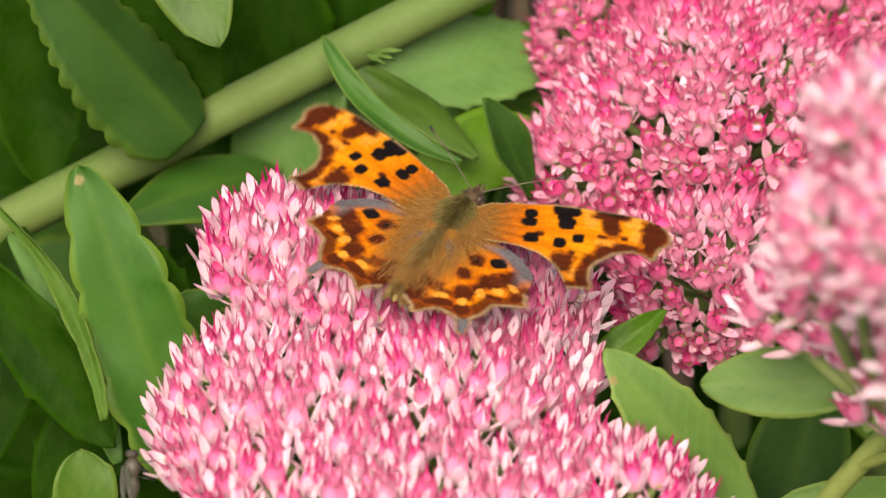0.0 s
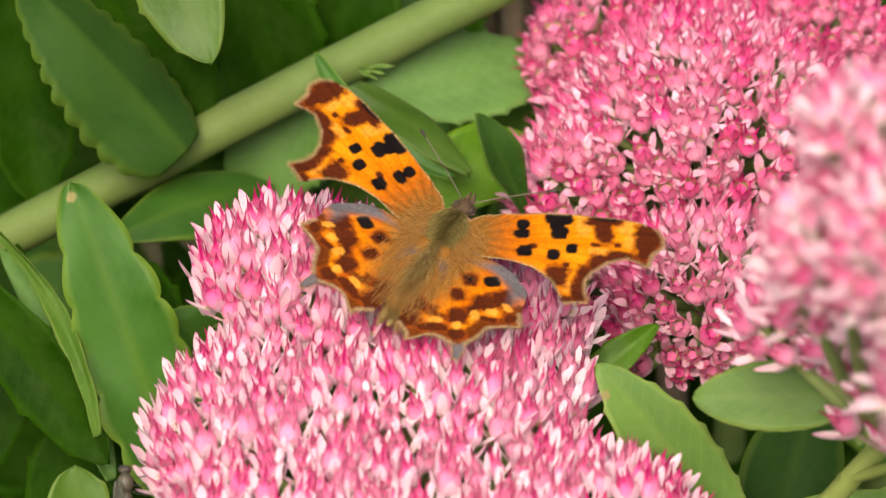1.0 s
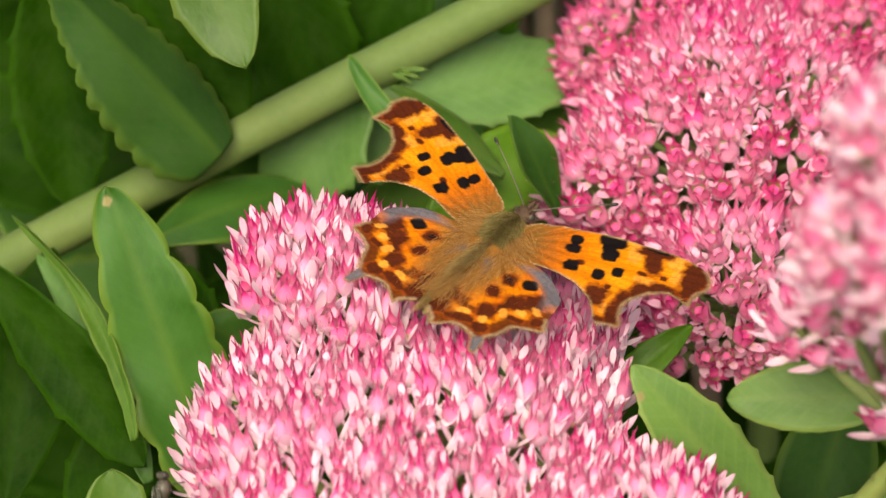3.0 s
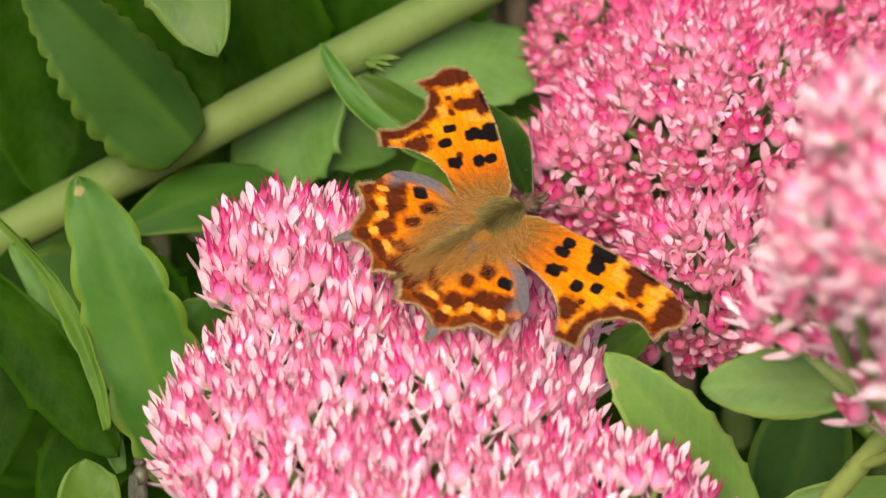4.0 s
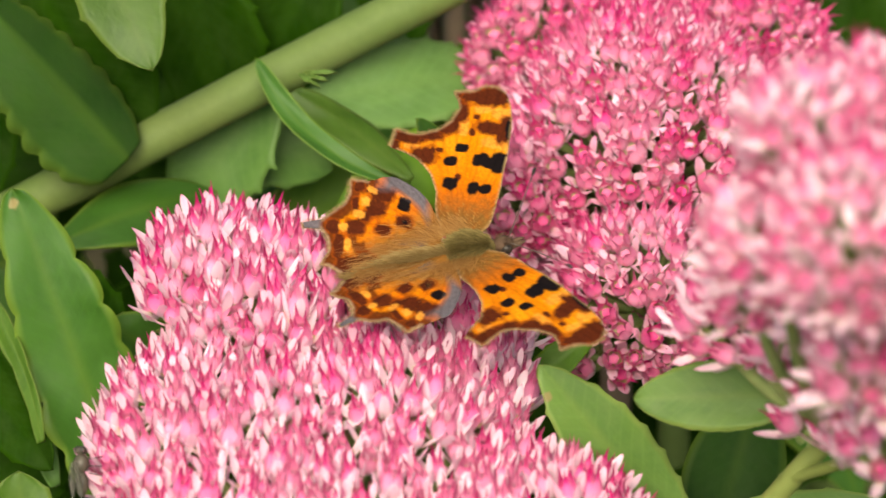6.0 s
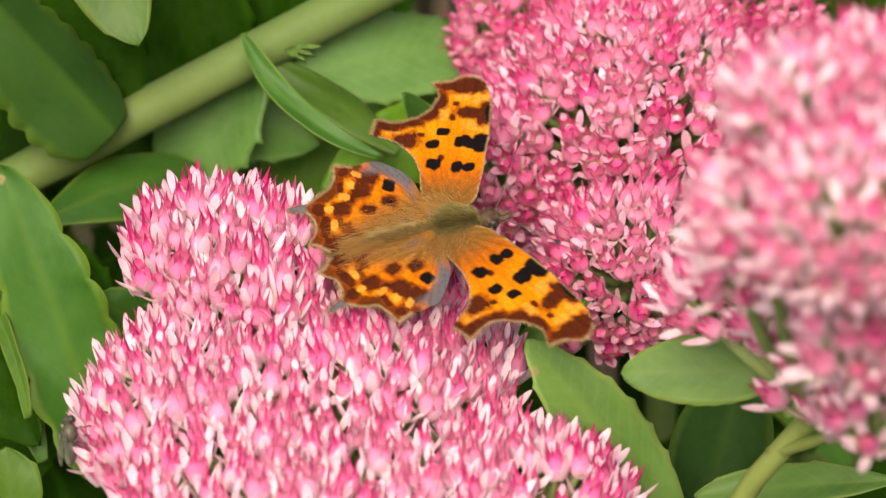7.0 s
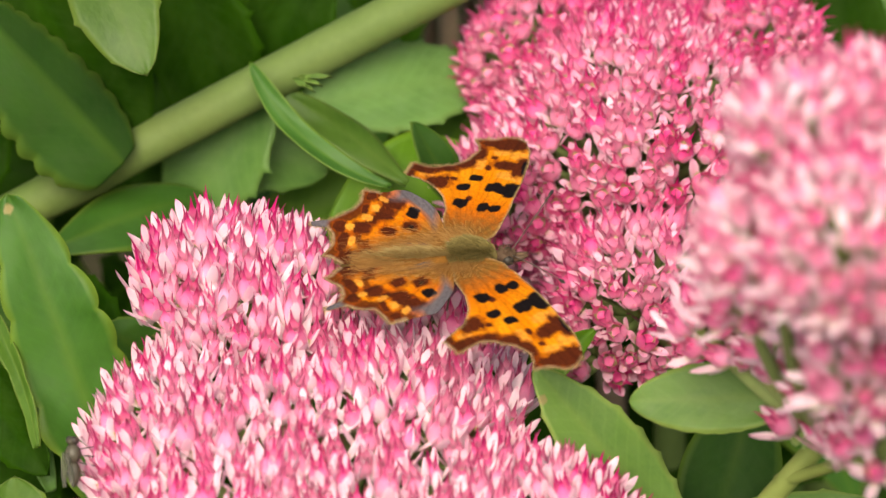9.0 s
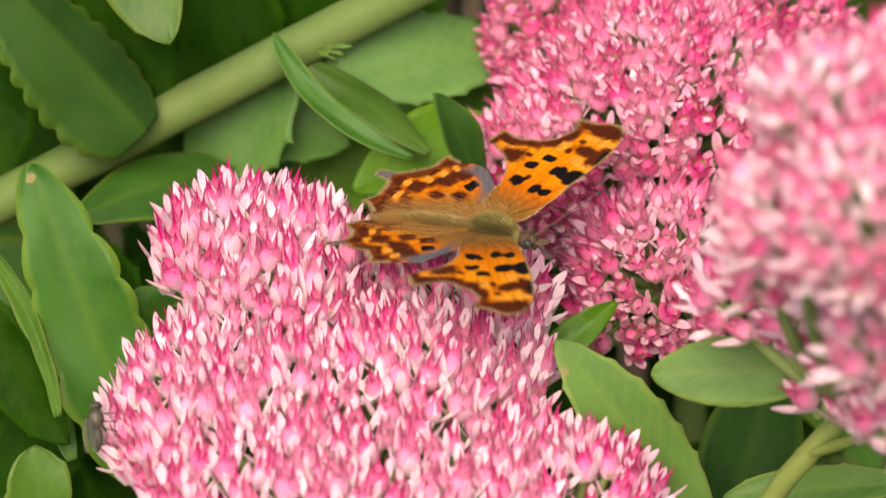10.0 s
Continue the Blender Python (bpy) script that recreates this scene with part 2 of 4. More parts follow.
# ---------------------------------------------------------------- leaves
def leaf(parent, base, tip, width, mat, face=(0, -0.6, 0.8), bend=0.0, fold=0.25, teeth=5, belly=1.15, round_=0.75, wave=0.4,
         label="", seed=0, thick=0.9, twist=0.0, sickle=0.0, tuck=0.0, spot=None, name="leaf", crenate=0.0):
    """A fleshy toothed leaf from its base to its tip. width and thick in millimetres, bend as a part of the length, fold: how far the halves rise; tuck: degrees by which one half bends back (the other one where negative); crenate: depth of rounded teeth."""
    rng = random.Random(seed)
    base, tip, n = Vector(base), Vector(tip), Vector(face)
    axis = tip - base
    length = axis.length
    axis.normalize()
    n = (n - axis * n.dot(axis)).normalized()
    side = axis.cross(n)
    rows, cols = (66 if teeth and seed < 100 else 30), 11
    w = width * MM / 2
    ph = rng.uniform(0, 6)
    rng_teeth = [rng.random() for _ in range(5)]
    top, edge, rib, along, across, blemish = [], [], [], [], [], []
    for i in range(rows + 1):
        s = i / rows
        prof = max(0.0, math.sin(math.pi * (0.03 + 0.97 * s) ** belly)) ** round_ if s < 1 else 0.0
        prof = max(prof, 0.14 * (1 - s))
        for j in range(cols):
            c = 2 * j / (cols - 1) - 1
            saw = 0.0
            if teeth and 0.25 < s < 0.985:
                q = ((s - 0.25) / 0.735) * teeth + (0.3 if c > 0 else 0)
                q -= math.floor(q)
                saw = (0.17 * q ** 3.5 if q < 0.86 else 0.17 * (1 - q) / 0.14) - 0.03
                saw *= 0.7 + 0.6 * rng_teeth[int(math.floor(((s - 0.25) / 0.735) * teeth)) % 5]
            if crenate:
                q = s * (teeth + 2) + (0.3 if c > 0 else 0) + 0.25 * math.sin(7 * s + ph)
                saw = crenate * (0.6 + 0.7 * rng_teeth[int(math.floor(q)) % 5]) * (abs(math.sin(math.pi * q)) ** 0.7 - 0.6) * min(1.0, 6 * s * (1 - s))
            half = w * prof * (1 + saw * abs(c) ** 5)
            a = math.radians(twist) * (s - 0.5)
            up = fold * abs(c) ** 1.5 * half - bend * length * (4 * s * (1 - s)) * -1 + wave * MM * (math.sin(5 * s + ph + 1.5 * c) + 0.6 * math.sin(13 * s + 2 * ph + c)) * abs(c)
            x = c * half + sickle * length * 4 * s * (1 - s)
            if c * tuck < 0:
                up -= abs(c) * half * math.sin(math.radians(abs(tuck)))
                x += abs(c) * half * (1 - math.cos(math.radians(tuck))) * (1 if tuck > 0 else -1)
            p = base + axis * (s * length) + (side * math.cos(a) + n * math.sin(a)) * x + n * up
            top.append(p)
            along.append(s * length * 1000 + 100 * seed)
            across.append(x * 1000)
            blemish.append(max(0.0, 1 - math.hypot((s - spot[0]) * length * 1000, x * 1000 - spot[1]) / spot[2]) if spot else 0.0)
            edge.append(max(0.0, (abs(c) - 0.88) / 0.12) * 0.6 + (0.3 if s > 0.985 else 0))
            rib.append(0.45 * max(0.0, 1 - abs(c) / 0.12) * (1 - 0.6 * s))
    nv = len(top)
    under = []
    for i in range(rows + 1):
        for j in range(cols):
            c = 2 * j / (cols - 1) - 1
            under.append(top[i * cols + j] - n * (thick * MM * (0.25 + 0.75 * (1 - c * c))))
    faces = []
    for i in range(rows):
        for j in range(cols - 1):
            a = i * cols + j
            faces.append((a, a + 1, a + cols + 1, a + cols))
            faces.append((nv + a, nv + a + cols, nv + a + cols + 1, nv + a + 1))
    ring = [j for j in range(cols)] + [i * cols + cols - 1 for i in range(1, rows + 1)] + \
           [rows * cols + j for j in range(cols - 2, -1, -1)] + [i * cols for i in range(rows - 1, 0, -1)]
    for a, b in zip(ring, ring[1:] + ring[:1]):
        faces.append((a, nv + a, nv + b, b))
    ob = mesh_object(name, local(parent, top + under), faces, mat, parent, label,
                     floats={"edge": edge * 2, "rib": rib * 2, "along": along * 2, "across": across * 2, "blemish": blemish * 2})
    return ob


# ---------------------------------------------------------------- flower heads
PALE, BLUSH, HOT, ROSE, TIP = (0.96, 0.83, 0.88), (0.95, 0.50, 0.70), (0.94, 0.29, 0.55), (0.76, 0.088, 0.29), (0.26, 0.020, 0.08)
GREENISH = (0.62, 0.64, 0.30)


def blend(a, b, t):
    return tuple(p + (q - p) * t for p, q in zip(a, b))


def floret_data(seed, opening, size, ripe, rosy):
    """One floret: five broad boat-shaped petals round five plump carpels that end in thin styles. opening in degrees;
    ripe: how rosy, past 0.8 the petals also darken.
    """
    rng = random.Random(seed)
    verts, faces, cols = [], [], []
    heart = blend(blend(HOT, ROSE, 0.62 * ripe), BLUSH, 0.0 if rosy > 0.4 else 0.3)

    def strip(az, line, widths, tints, rim, cup):
        """A blade along a line of (out, up), with a paler rim."""
        ca, sa = math.cos(az), math.sin(az)
        o = len(verts)
        last = len(line) - 1
        for i, (r, z) in enumerate(line):
            wd = widths[i]
            for k in ((-1, 0, 1) if i < last else (0,)):
                rr = r + (cup * wd if k == 0 else 0)
                verts.append(Vector((ca * rr - sa * wd * k, sa * rr + ca * wd * k, z)))
                cols.append(blend(tints[i], rim[0], rim[1]) if k and 0 < i < last else tints[i])
        for i in range(last - 1):
            a = o + 3 * i
            faces.append((a, a + 1, a + 4, a + 3))
            faces.append((a + 1, a + 2, a + 5, a + 4))
        a = o + 3 * (last - 1)
        faces.append((a, a + 1, a + 3))
        faces.append((a + 1, a + 2, a + 3))

    def arc(length, r0, lean, curl, steps):
        out, r, z, prev = [], r0, 0.0, 0.0
        for q in steps:
            ang = math.radians(lean + curl * q * q)
            r, z, prev = r + math.sin(ang) * (q - prev) * length, z + math.cos(ang) * (q - prev) * length, q
            out.append((r * size, z * size))
        return out

    turn = rng.uniform(0, 6.28)
    for k in range(5):
        az = turn + 2 * math.pi * k / 5 + rng.uniform(-0.16, 0.16)
        op = opening * rng.uniform(0.7, 1.3)
        blush = clamp01(rng.uniform(0.0, 0.30) + 0.62 * ripe + 0.10 * rosy)
        # past 0.8 petals darken: the upper cluster's shade is put into their colour
        body = blend(blend(PALE, BLUSH, blush), ROSE, 0.9 * max(0.0, ripe - 0.8))
        line = arc((4.2 - 1.5 * ripe) * rng.uniform(0.85, 1.12), 1.0, op, op * (0.9 * ripe - 0.38), (0.0, 0.22, 0.48, 0.72, 0.90, 1.0))
        w = (0.68 - 0.04 * ripe) * size
        strip(az, line, [q * w for q in (0.62, 0.92, 1.0, 0.80, 0.42, 0.0)],
              [blend(GREENISH, PALE, 0.5), blend(body, GREENISH, 0.10), body, blend(body, BLUSH, 0.35), blend(body, HOT, 0.35), blend(HOT, ROSE, 0.35 + 0.6 * ripe)], (PALE, 0.45 - 0.5 * max(0.0, ripe - 0.8)), 0.36)
    tall = (4.2 - 1.0 * ripe)
    for k in range(5):
        az = turn + 2 * math.pi * (k + 0.5) / 5 + rng.uniform(-0.08, 0.08)
        splay = 1.0 + 0.55 * ripe + rng.uniform(-0.15, 0.2)
        h = tall * rng.uniform(0.9, 1.1)
        line = [(r * size, z * h * size) for r, z in ((0.55, 0.0), (0.88, 0.22), (0.90, 0.44), (0.80, 0.66), (0.82, 0.84), (splay, 1.22))]
        w = 0.95 * size
        strip(az, line, [q * w for q in (0.75, 1.0, 0.90, 0.50, 0.20, 0.0)],
              [blend(heart, PALE, 0.7), blend(heart, PALE, 0.45 - 0.2 * ripe), blend(heart, PALE, 0.1), blend(heart, ROSE, 0.22), blend(ROSE, TIP, 0.25), TIP], (ROSE, 0.13 + 0.2 * ripe), 0.55)
        strip(az + math.pi, [(-r - 0.05 * size, z) for r, z in line[2:]], [q * w for q in (0.85, 0.55, 0.2, 0.0)], [blend(heart, PALE, 0.25), blend(heart, ROSE, 0.2), blend(ROSE, TIP, 0.3), TIP], (PALE, 0.0), 0.1)
    o = len(verts)
    for k in range(5):
        az = turn + 2 * math.pi * (k + 0.5) / 5
        verts.append(Vector((math.cos(az) * 0.72, math.sin(az) * 0.72, 0.44 * tall)) * size)
        cols.append(blend(heart, ROSE, 0.45))
    verts.append(Vector((0, 0, 0.28 * tall * size)))
    cols.append(blend(heart, ROSE, 0.9))
    faces.extend((o + k, o + (k + 1) % 5, o + 5) for k in range(5))
    for k in range(5):
        az = turn + 2 * math.pi * k / 5
        strip(az, arc(1.5, 0.55, opening * 0.8 + 8, 0, (0.0, 0.4, 0.8, 1.0)), [0.35 * size, 0.5 * size, 0.3 * size, 0.0], [GREENISH] * 3 + [blend(GREENISH, BLUSH, 0.4)], (GREENISH, 0.0), 0.4)
    scaled = [v * MM for v in verts]
    me = bpy.data.meshes.new("floret")
    me.from_pydata(scaled, [], faces)
    me.materials.append(PETAL)
    me.polygons.foreach_set("use_smooth", [True] * len(me.polygons))
    a = me.attributes.new("tint", 'FLOAT_COLOR', 'POINT')
    a.data.foreach_set("color", np.asarray([(*c, 1.0) for c in cols], dtype=np.float32).ravel())
    me.update()
    return me, scaled, faces, cols


def clamp01(x):
    return min(1.0, max(0.0, x))


def scatter(lobes, gap, seed, low=-0.1, keep=None):
    """Evenly spread places on the outside of a group of domes: (place, normal, hub)."""
    rng = random.Random(seed)
    area = [r * r + 1.5 * r * h for _, r, h in lobes]
    out, grid = [], {}
    g = gap * MM
    for _ in range(int(60 * sum(area) / (gap * gap))):
        k = rng.choices(range(len(lobes)), area)[0]
        c, r, h = lobes[k]
        z = rng.uniform(low, 1)
        a = rng.uniform(0, 2 * math.pi)
        q = math.sqrt(max(0, 1 - z * z))
        p = Vector(c) + Vector((q * math.cos(a) * r, q * math.sin(a) * r, z * h)) * MM
        nrm = Vector((q * math.cos(a) / r, q * math.sin(a) / r, z / h)).normalized()
        inside = False
        for m, (c2, r2, h2) in enumerate(lobes):
            if m != k:
                d = p - Vector(c2)
                if (d.x ** 2 + d.y ** 2) / (r2 * MM) ** 2 + d.z ** 2 / (h2 * MM) ** 2 < 0.93 and d.z > -0.3 * h2 * MM:
                    inside = True
                    break
        if inside or (keep and not keep(p)):
            continue
        cell = (int(p.x // g), int(p.y // g), int(p.z // g))
        near = False
        for dx in (-1, 0, 1):
            for dy in (-1, 0, 1):
                for dz in (-1, 0, 1):
                    for o in grid.get((cell[0] + dx, cell[1] + dy, cell[2] + dz), ()):
                        if (o - p).length < g:
                            near = True
        if near:
            continue
        grid.setdefault(cell, []).append(p)
        out.append((p, nrm, Vector(c)))
    return out


def flower_head(plant, lobes, foot, gap, opening, size, ripe, seed, centre, upward=0.45, low=-0.1, label=""):
    """Florets on thin stalks over a group of domes; foot: where the stem reaches the stalks."""
    rng = random.Random(seed)
    kinds = [floret_data(seed * 10 + k, o * rng.uniform(0.85, 1.15), size * rng.uniform(0.88, 1.08), ripe, rosy)
             for k, (o, rosy) in enumerate((o, rosy) for o in opening for rosy in (0.0, 0.5, 1.0))]
    places = scatter(lobes, gap, seed, low)
    stalks = []
    foot = Vector(foot)
    for c, r, h in lobes:
        hub = Vector(c) - Vector((0, 0, 0.6 * h * MM))
        mid = (hub + foot) / 2 + Vector((0, 0, -0.15 * (hub - foot).length))
        line = bezier(foot, mid, hub, 7)
        stalks.append(tube(line, [(1.3 - 0.1 * i) * MM for i in range(7)], 8))
    for p, nrm, c in places:
        hub = c + (p - c) * 0.35 - Vector((0, 0, 2.5 * MM))
        line = bezier(hub, (hub + p) / 2 + Vector((0, 0, -1 * MM)), p, 4)
        stalks.append(tube(line, [0.8 * MM, 0.75 * MM, 0.65 * MM, 0.7 * MM], 5, False))
    v, f = joined(stalks)
    head = mesh_object("flower_head", local(plant, v), f, STALK, plant, label)
    order = sorted(range(len(places)), key=lambda i: (places[i][0] - Vector(centre)).length)
    rest_v, rest_f, rest_c = [], [], []
    for count, i in enumerate(order):
        p, nrm, c = places[i]
        d = (nrm * (1 - upward) + Vector((0, 0, upward))).normalized()
        d = (d + Vector((rng.gauss(0, 0.13), rng.gauss(0, 0.13), rng.gauss(0, 0.08)))).normalized()
        m = Matrix.Translation(p - d * (size - 1.08) * 4.2 * MM) @ d.to_track_quat('Z', 'Y').to_matrix().to_4x4() @ Matrix.Rotation(rng.uniform(0, 6.28), 4, 'Z') @ Matrix.Scale(rng.uniform(0.85, 1.12), 4)
        me, vv, ff, cc = rng.choice(kinds)
        if count < 300:
            ob = new("floret", me)
            ob.parent = head
            ob.matrix_basis = Matrix.Translation(-plant.location) @ m
        else:
            o = len(rest_v)
            rest_v += [m @ q - plant.location for q in vv]
            rest_f += [tuple(q + o for q in face) for face in ff]
            rest_c += cc
    if rest_v:
        tagged(mesh_object("florets", rest_v, rest_f, PETAL, head, colours=rest_c), kind="stuff")
    return head


def plant(place, foot, head_lean, label, stem_r=2.6, mat=STEM):
    """A stem from the ground to the foot of its flower head."""
    ob = thing("sedum_plant", place, label, "plant", "sedum plants")
    mid = Vector(foot) + Vector(head_lean)
    line = bezier(place, mid, foot, 14)
    v, f = tube(line, [(stem_r + 0.8 - 0.1 * i * 0.8) * MM for i in range(14)], 12)
    mesh_object("stem", local(ob, v), f, mat, ob)
    return ob


# the head the butterfly sits on
MAIN = [((-0.0215, 0.0056, 0.4388), 11.0, 8.0), ((-0.0134, 0.0038, 0.4388), 9.0, 7.5), ((-0.0163, -0.0038, 0.4388), 10.0, 7.5), ((0.0051, 0.0012, 0.4340), 14.0, 8.0), ((-0.0199, -0.0218, 0.4330), 18.5, 9.5),
        ((-0.0018, -0.0218, 0.4340), 19.0, 10.0), ((0.0092, -0.0121, 0.4330), 9.5, 7.0), ((0.0220, -0.0362, 0.4310), 10.5, 8.0), ((-0.0108, -0.0240, 0.4340), 17.0, 10.0), ((-0.0107, -0.0395, 0.4330), 22.0, 10.0),
        ((0.0071, -0.0384, 0.4320), 18.0, 9.0)]
main_plant = plant((0.01, -0.02, -0.01), (-0.0019, -0.0138, 0.4050), (0.0, 0.0, -0.2), "sedum plant with a wide pale pink flower head, butterfly on top")
flower_head(main_plant, MAIN, (-0.0019, -0.0138, 0.4050), 2.95, (18, 25, 32, 40, 46), 1.18, 0.05, 11, (-0.0063, -0.0206, 0.4420), 0.88, label="wide domed head of pale pink starry florets")

# the head behind it
BACK = [((0.0379, 0.0451, 0.4270), 22.5, 21.5), ((0.0204, 0.0364, 0.4300), 9.7, 9.2), ((0.0367, 0.0189, 0.4260), 12.0, 11.0),
        ((0.0311, 0.0134, 0.4230), 5.5, 6.5)]
UPPER = [((0.0240, 0.0596, 0.4350), 11.2, 10.2), ((0.0515, 0.0583, 0.4350), 12.2, 11.2), ((0.0388, 0.0634, 0.4310), 11.0, 10.0)]
back_plant = plant((0.05, 0.06, -0.01), (0.0427, 0.0490, 0.3960), (0.0, 0.01, -0.2), "sedum plant with a deep rose flower head of open florets")
flower_head(back_plant, BACK, (0.0427, 0.0490, 0.3960), 2.65, (16, 24, 30, 38), 1.20, 0.92, 23, (0.0243, 0.0133, 0.4500), 0.5, low=-0.35, label="steep dome of open rose-pink florets")
# rosier florets; the high ripe value also puts this cluster's shade into the colour
flower_head(back_plant, UPPER, (0.0427, 0.0490, 0.3960), 2.7, (14, 20, 28, 34), 1.22, 1.4, 29, (0.0250, 0.0444, 0.4500), 0.62, low=-0.35, label="upper cluster of deep rose florets, coloured darker for its shade")

# the head close to the eye
NEAR = [((0.0501, -0.0705, 0.5250), 6.3, 6.3), ((0.0595, -0.0661, 0.5226), 8.0, 8.0), ((0.0474, -0.0743, 0.5126), 7.0, 7.0),
        ((0.0559, -0.0859, 0.5221), 9.8, 9.8), ((0.0457, -0.0551, 0.4887), 4.5, 4.5), ((0.0587, -0.0795, 0.4985), 5.7, 5.7),
        ((0.0432, -0.0296, 0.4615), 3.5, 3.5), ((0.0519, -0.0408, 0.4668), 3.2, 3.2), ((0.0478, -0.0325, 0.4611), 3.2, 3.2),
        ((0.0547, -0.0391, 0.4532), 1.8, 1.8), ((0.0572, -0.0557, 0.4724), 3.5, 3.5), ((0.0594, -0.0447, 0.4543), 2.2, 2.2),
        ((0.0620, -0.0673, 0.4742), 4.2, 4.2), ((0.0655, -0.0113, 0.4870), 2.9, 2.9), ((0.0673, -0.0762, 0.5183), 11.3, 11.3),
        ((0.0681, -0.0788, 0.4996), 8.1, 8.1)]
near_plant = plant((-0.03, -0.06, -0.01), (0.0585, -0.0338, 0.4471), (-0.0527, 0.0032, -0.0720), "sedum plant with a bright pink flower head close by", 1.7, GREEN_STEM)
flower_head(near_plant, NEAR, (0.0585, -0.0338, 0.4471), 2.7, (18, 26, 34, 42), 1.12, 0.12, 37, (0.0467, -0.0739, 0.5209), 0.55, low=-0.6, label="loose dome of bright pink florets, half open")

# ---------------------------------------------------------------- leaves in view
bed = thing("sedum_plant", (-0.12, 0.10, -0.01), "leaning sedum stem with broad toothed green leaves", "plant", "sedum plants")
stem_line = bezier((-0.0828, 0.0289, 0.4138), (-0.0425, 0.0377, 0.4337), (0.0222, 0.0666, 0.4526), 24)
v, f = tube(stem_line, [3.2 * MM * (1 + 0.10 * math.exp(-((i - 10.3) / 0.7) ** 2)) for i in range(24)], 16)
mesh_object("stem", local(bed, v), f, STEM, bed, "thick pale green leaning stem with a node")
root = bezier((-0.0828, 0.0287, 0.4135), (-0.13, 0.09, 0.25), (-0.12, 0.10, -0.01), 10)
v, f = tube(root, [(2.75 + 0.08 * i) * MM for i in range(10)], 12)
mesh_object("stem", local(bed, v), f, STEM, bed)

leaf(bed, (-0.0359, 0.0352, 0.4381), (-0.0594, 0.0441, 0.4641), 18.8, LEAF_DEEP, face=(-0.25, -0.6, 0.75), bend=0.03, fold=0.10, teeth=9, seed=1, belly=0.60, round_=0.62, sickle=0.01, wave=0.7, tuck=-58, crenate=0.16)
leaf(bed, (-0.0547, 0.0545, 0.4651), (-0.0339, 0.0430, 0.4328), 19.0, LEAF_SHADED, bend=0.04, fold=0.12, teeth=0, seed=35, belly=1.3)
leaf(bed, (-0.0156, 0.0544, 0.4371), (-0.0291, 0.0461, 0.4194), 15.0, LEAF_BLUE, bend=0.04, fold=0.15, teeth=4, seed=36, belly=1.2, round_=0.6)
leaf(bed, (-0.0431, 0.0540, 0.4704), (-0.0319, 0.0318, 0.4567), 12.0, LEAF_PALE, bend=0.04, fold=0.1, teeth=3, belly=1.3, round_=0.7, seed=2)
leaf(bed, (-0.0612, 0.0623, 0.4543), (-0.0577, 0.0435, 0.4210), 15.0, LEAF_SHADED, bend=-0.05, fold=0.3, teeth=5, seed=3)
leaf(bed, (-0.0295, 0.0714, 0.4495), (-0.0215, 0.0570, 0.4246), 16.0, LEAF_SHADED, bend=0.03, fold=0.3, teeth=4, seed=4)
leaf(bed, (-0.0068, 0.0738, 0.4477), (-0.0183, 0.0644, 0.4302), 14.0, LEAF_SHADED, bend=0.03, fold=0.3, teeth=4, seed=5)
leaf(bed, (-0.0462, 0.0271, 0.4294), (-0.0245, 0.0441, 0.4247), 11.0, LEAF, face=(0.2, -0.3, 0.9), bend=0.08, fold=-0.2, teeth=0, seed=6)
leaf(bed, (-0.0116, 0.0505, 0.4355), (0.0150, 0.0613, 0.4328), 14.0, LEAF_MIST, face=(0, -0.5, 0.8), bend=0.05, fold=0.1, teeth=6, belly=1.2, round_=0.55, seed=7)
leaf(bed, (0.0015, 0.0304, 0.4374), (-0.0181, 0.0455, 0.4480), 3.6, LEAF, face=(0.3, -0.6, 0.6), bend=-0.03, fold=0.35, teeth=0, seed=8, sickle=-0.10, belly=1.1, round_=0.5)
leaf(bed, (0.0038, 0.0370, 0.4327), (-0.0135, 0.0491, 0.4398), 6.4, LEAF_PALE, face=(0.5, -0.5, 0.5), bend=-0.03, fold=-0.15, teeth=0, seed=28, sickle=0.05)
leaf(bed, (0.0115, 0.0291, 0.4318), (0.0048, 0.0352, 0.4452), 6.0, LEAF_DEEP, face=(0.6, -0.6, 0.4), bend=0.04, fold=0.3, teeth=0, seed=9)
leaf(bed, (0.0013, 0.0595, 0.4120), (0.0186, 0.0707, 0.4315), 15.0, LEAF_FRESH, bend=0.04, fold=0.15, teeth=5, seed=10)
leaf(bed, (-0.0272, 0.0576, 0.4284), (-0.0076, 0.0523, 0.4221), 13.0, LEAF_BLUE, bend=0.04, fold=0.1, teeth=5, seed=11)
leaf(bed, (-0.0219, 0.0573, 0.4031), (0.0013, 0.0632, 0.4133), 12.0, LEAF_FRESH, bend=0.04, fold=0.15, teeth=4, seed=29)
leaf(bed, (-0.0068, 0.0389, 0.4248), (0.0130, 0.0500, 0.4287), 12.0, LEAF_FRESH, bend=0.04, fold=0.15, teeth=3, seed=32)
leaf(bed, (0.0898, 0.1196, 0.3945), (0.0669, 0.1249, 0.4006), 22.0, LEAF_MIST, bend=0.04, fold=0.15, teeth=4, seed=40)
for k, (x, y) in enumerate((((-0.0066, 0.0393, 0.4502), (-0.0114, 0.0415, 0.4481)), ((-0.0091, 0.0381, 0.4487), (-0.0120, 0.0415, 0.4481)), ((-0.0080, 0.0378, 0.4500), (-0.0111, 0.0413, 0.4478)))):
    leaf(bed, y, x, 0.9, LEAF_LIGHT, bend=0.08, fold=0.5, teeth=0, seed=130 + k)
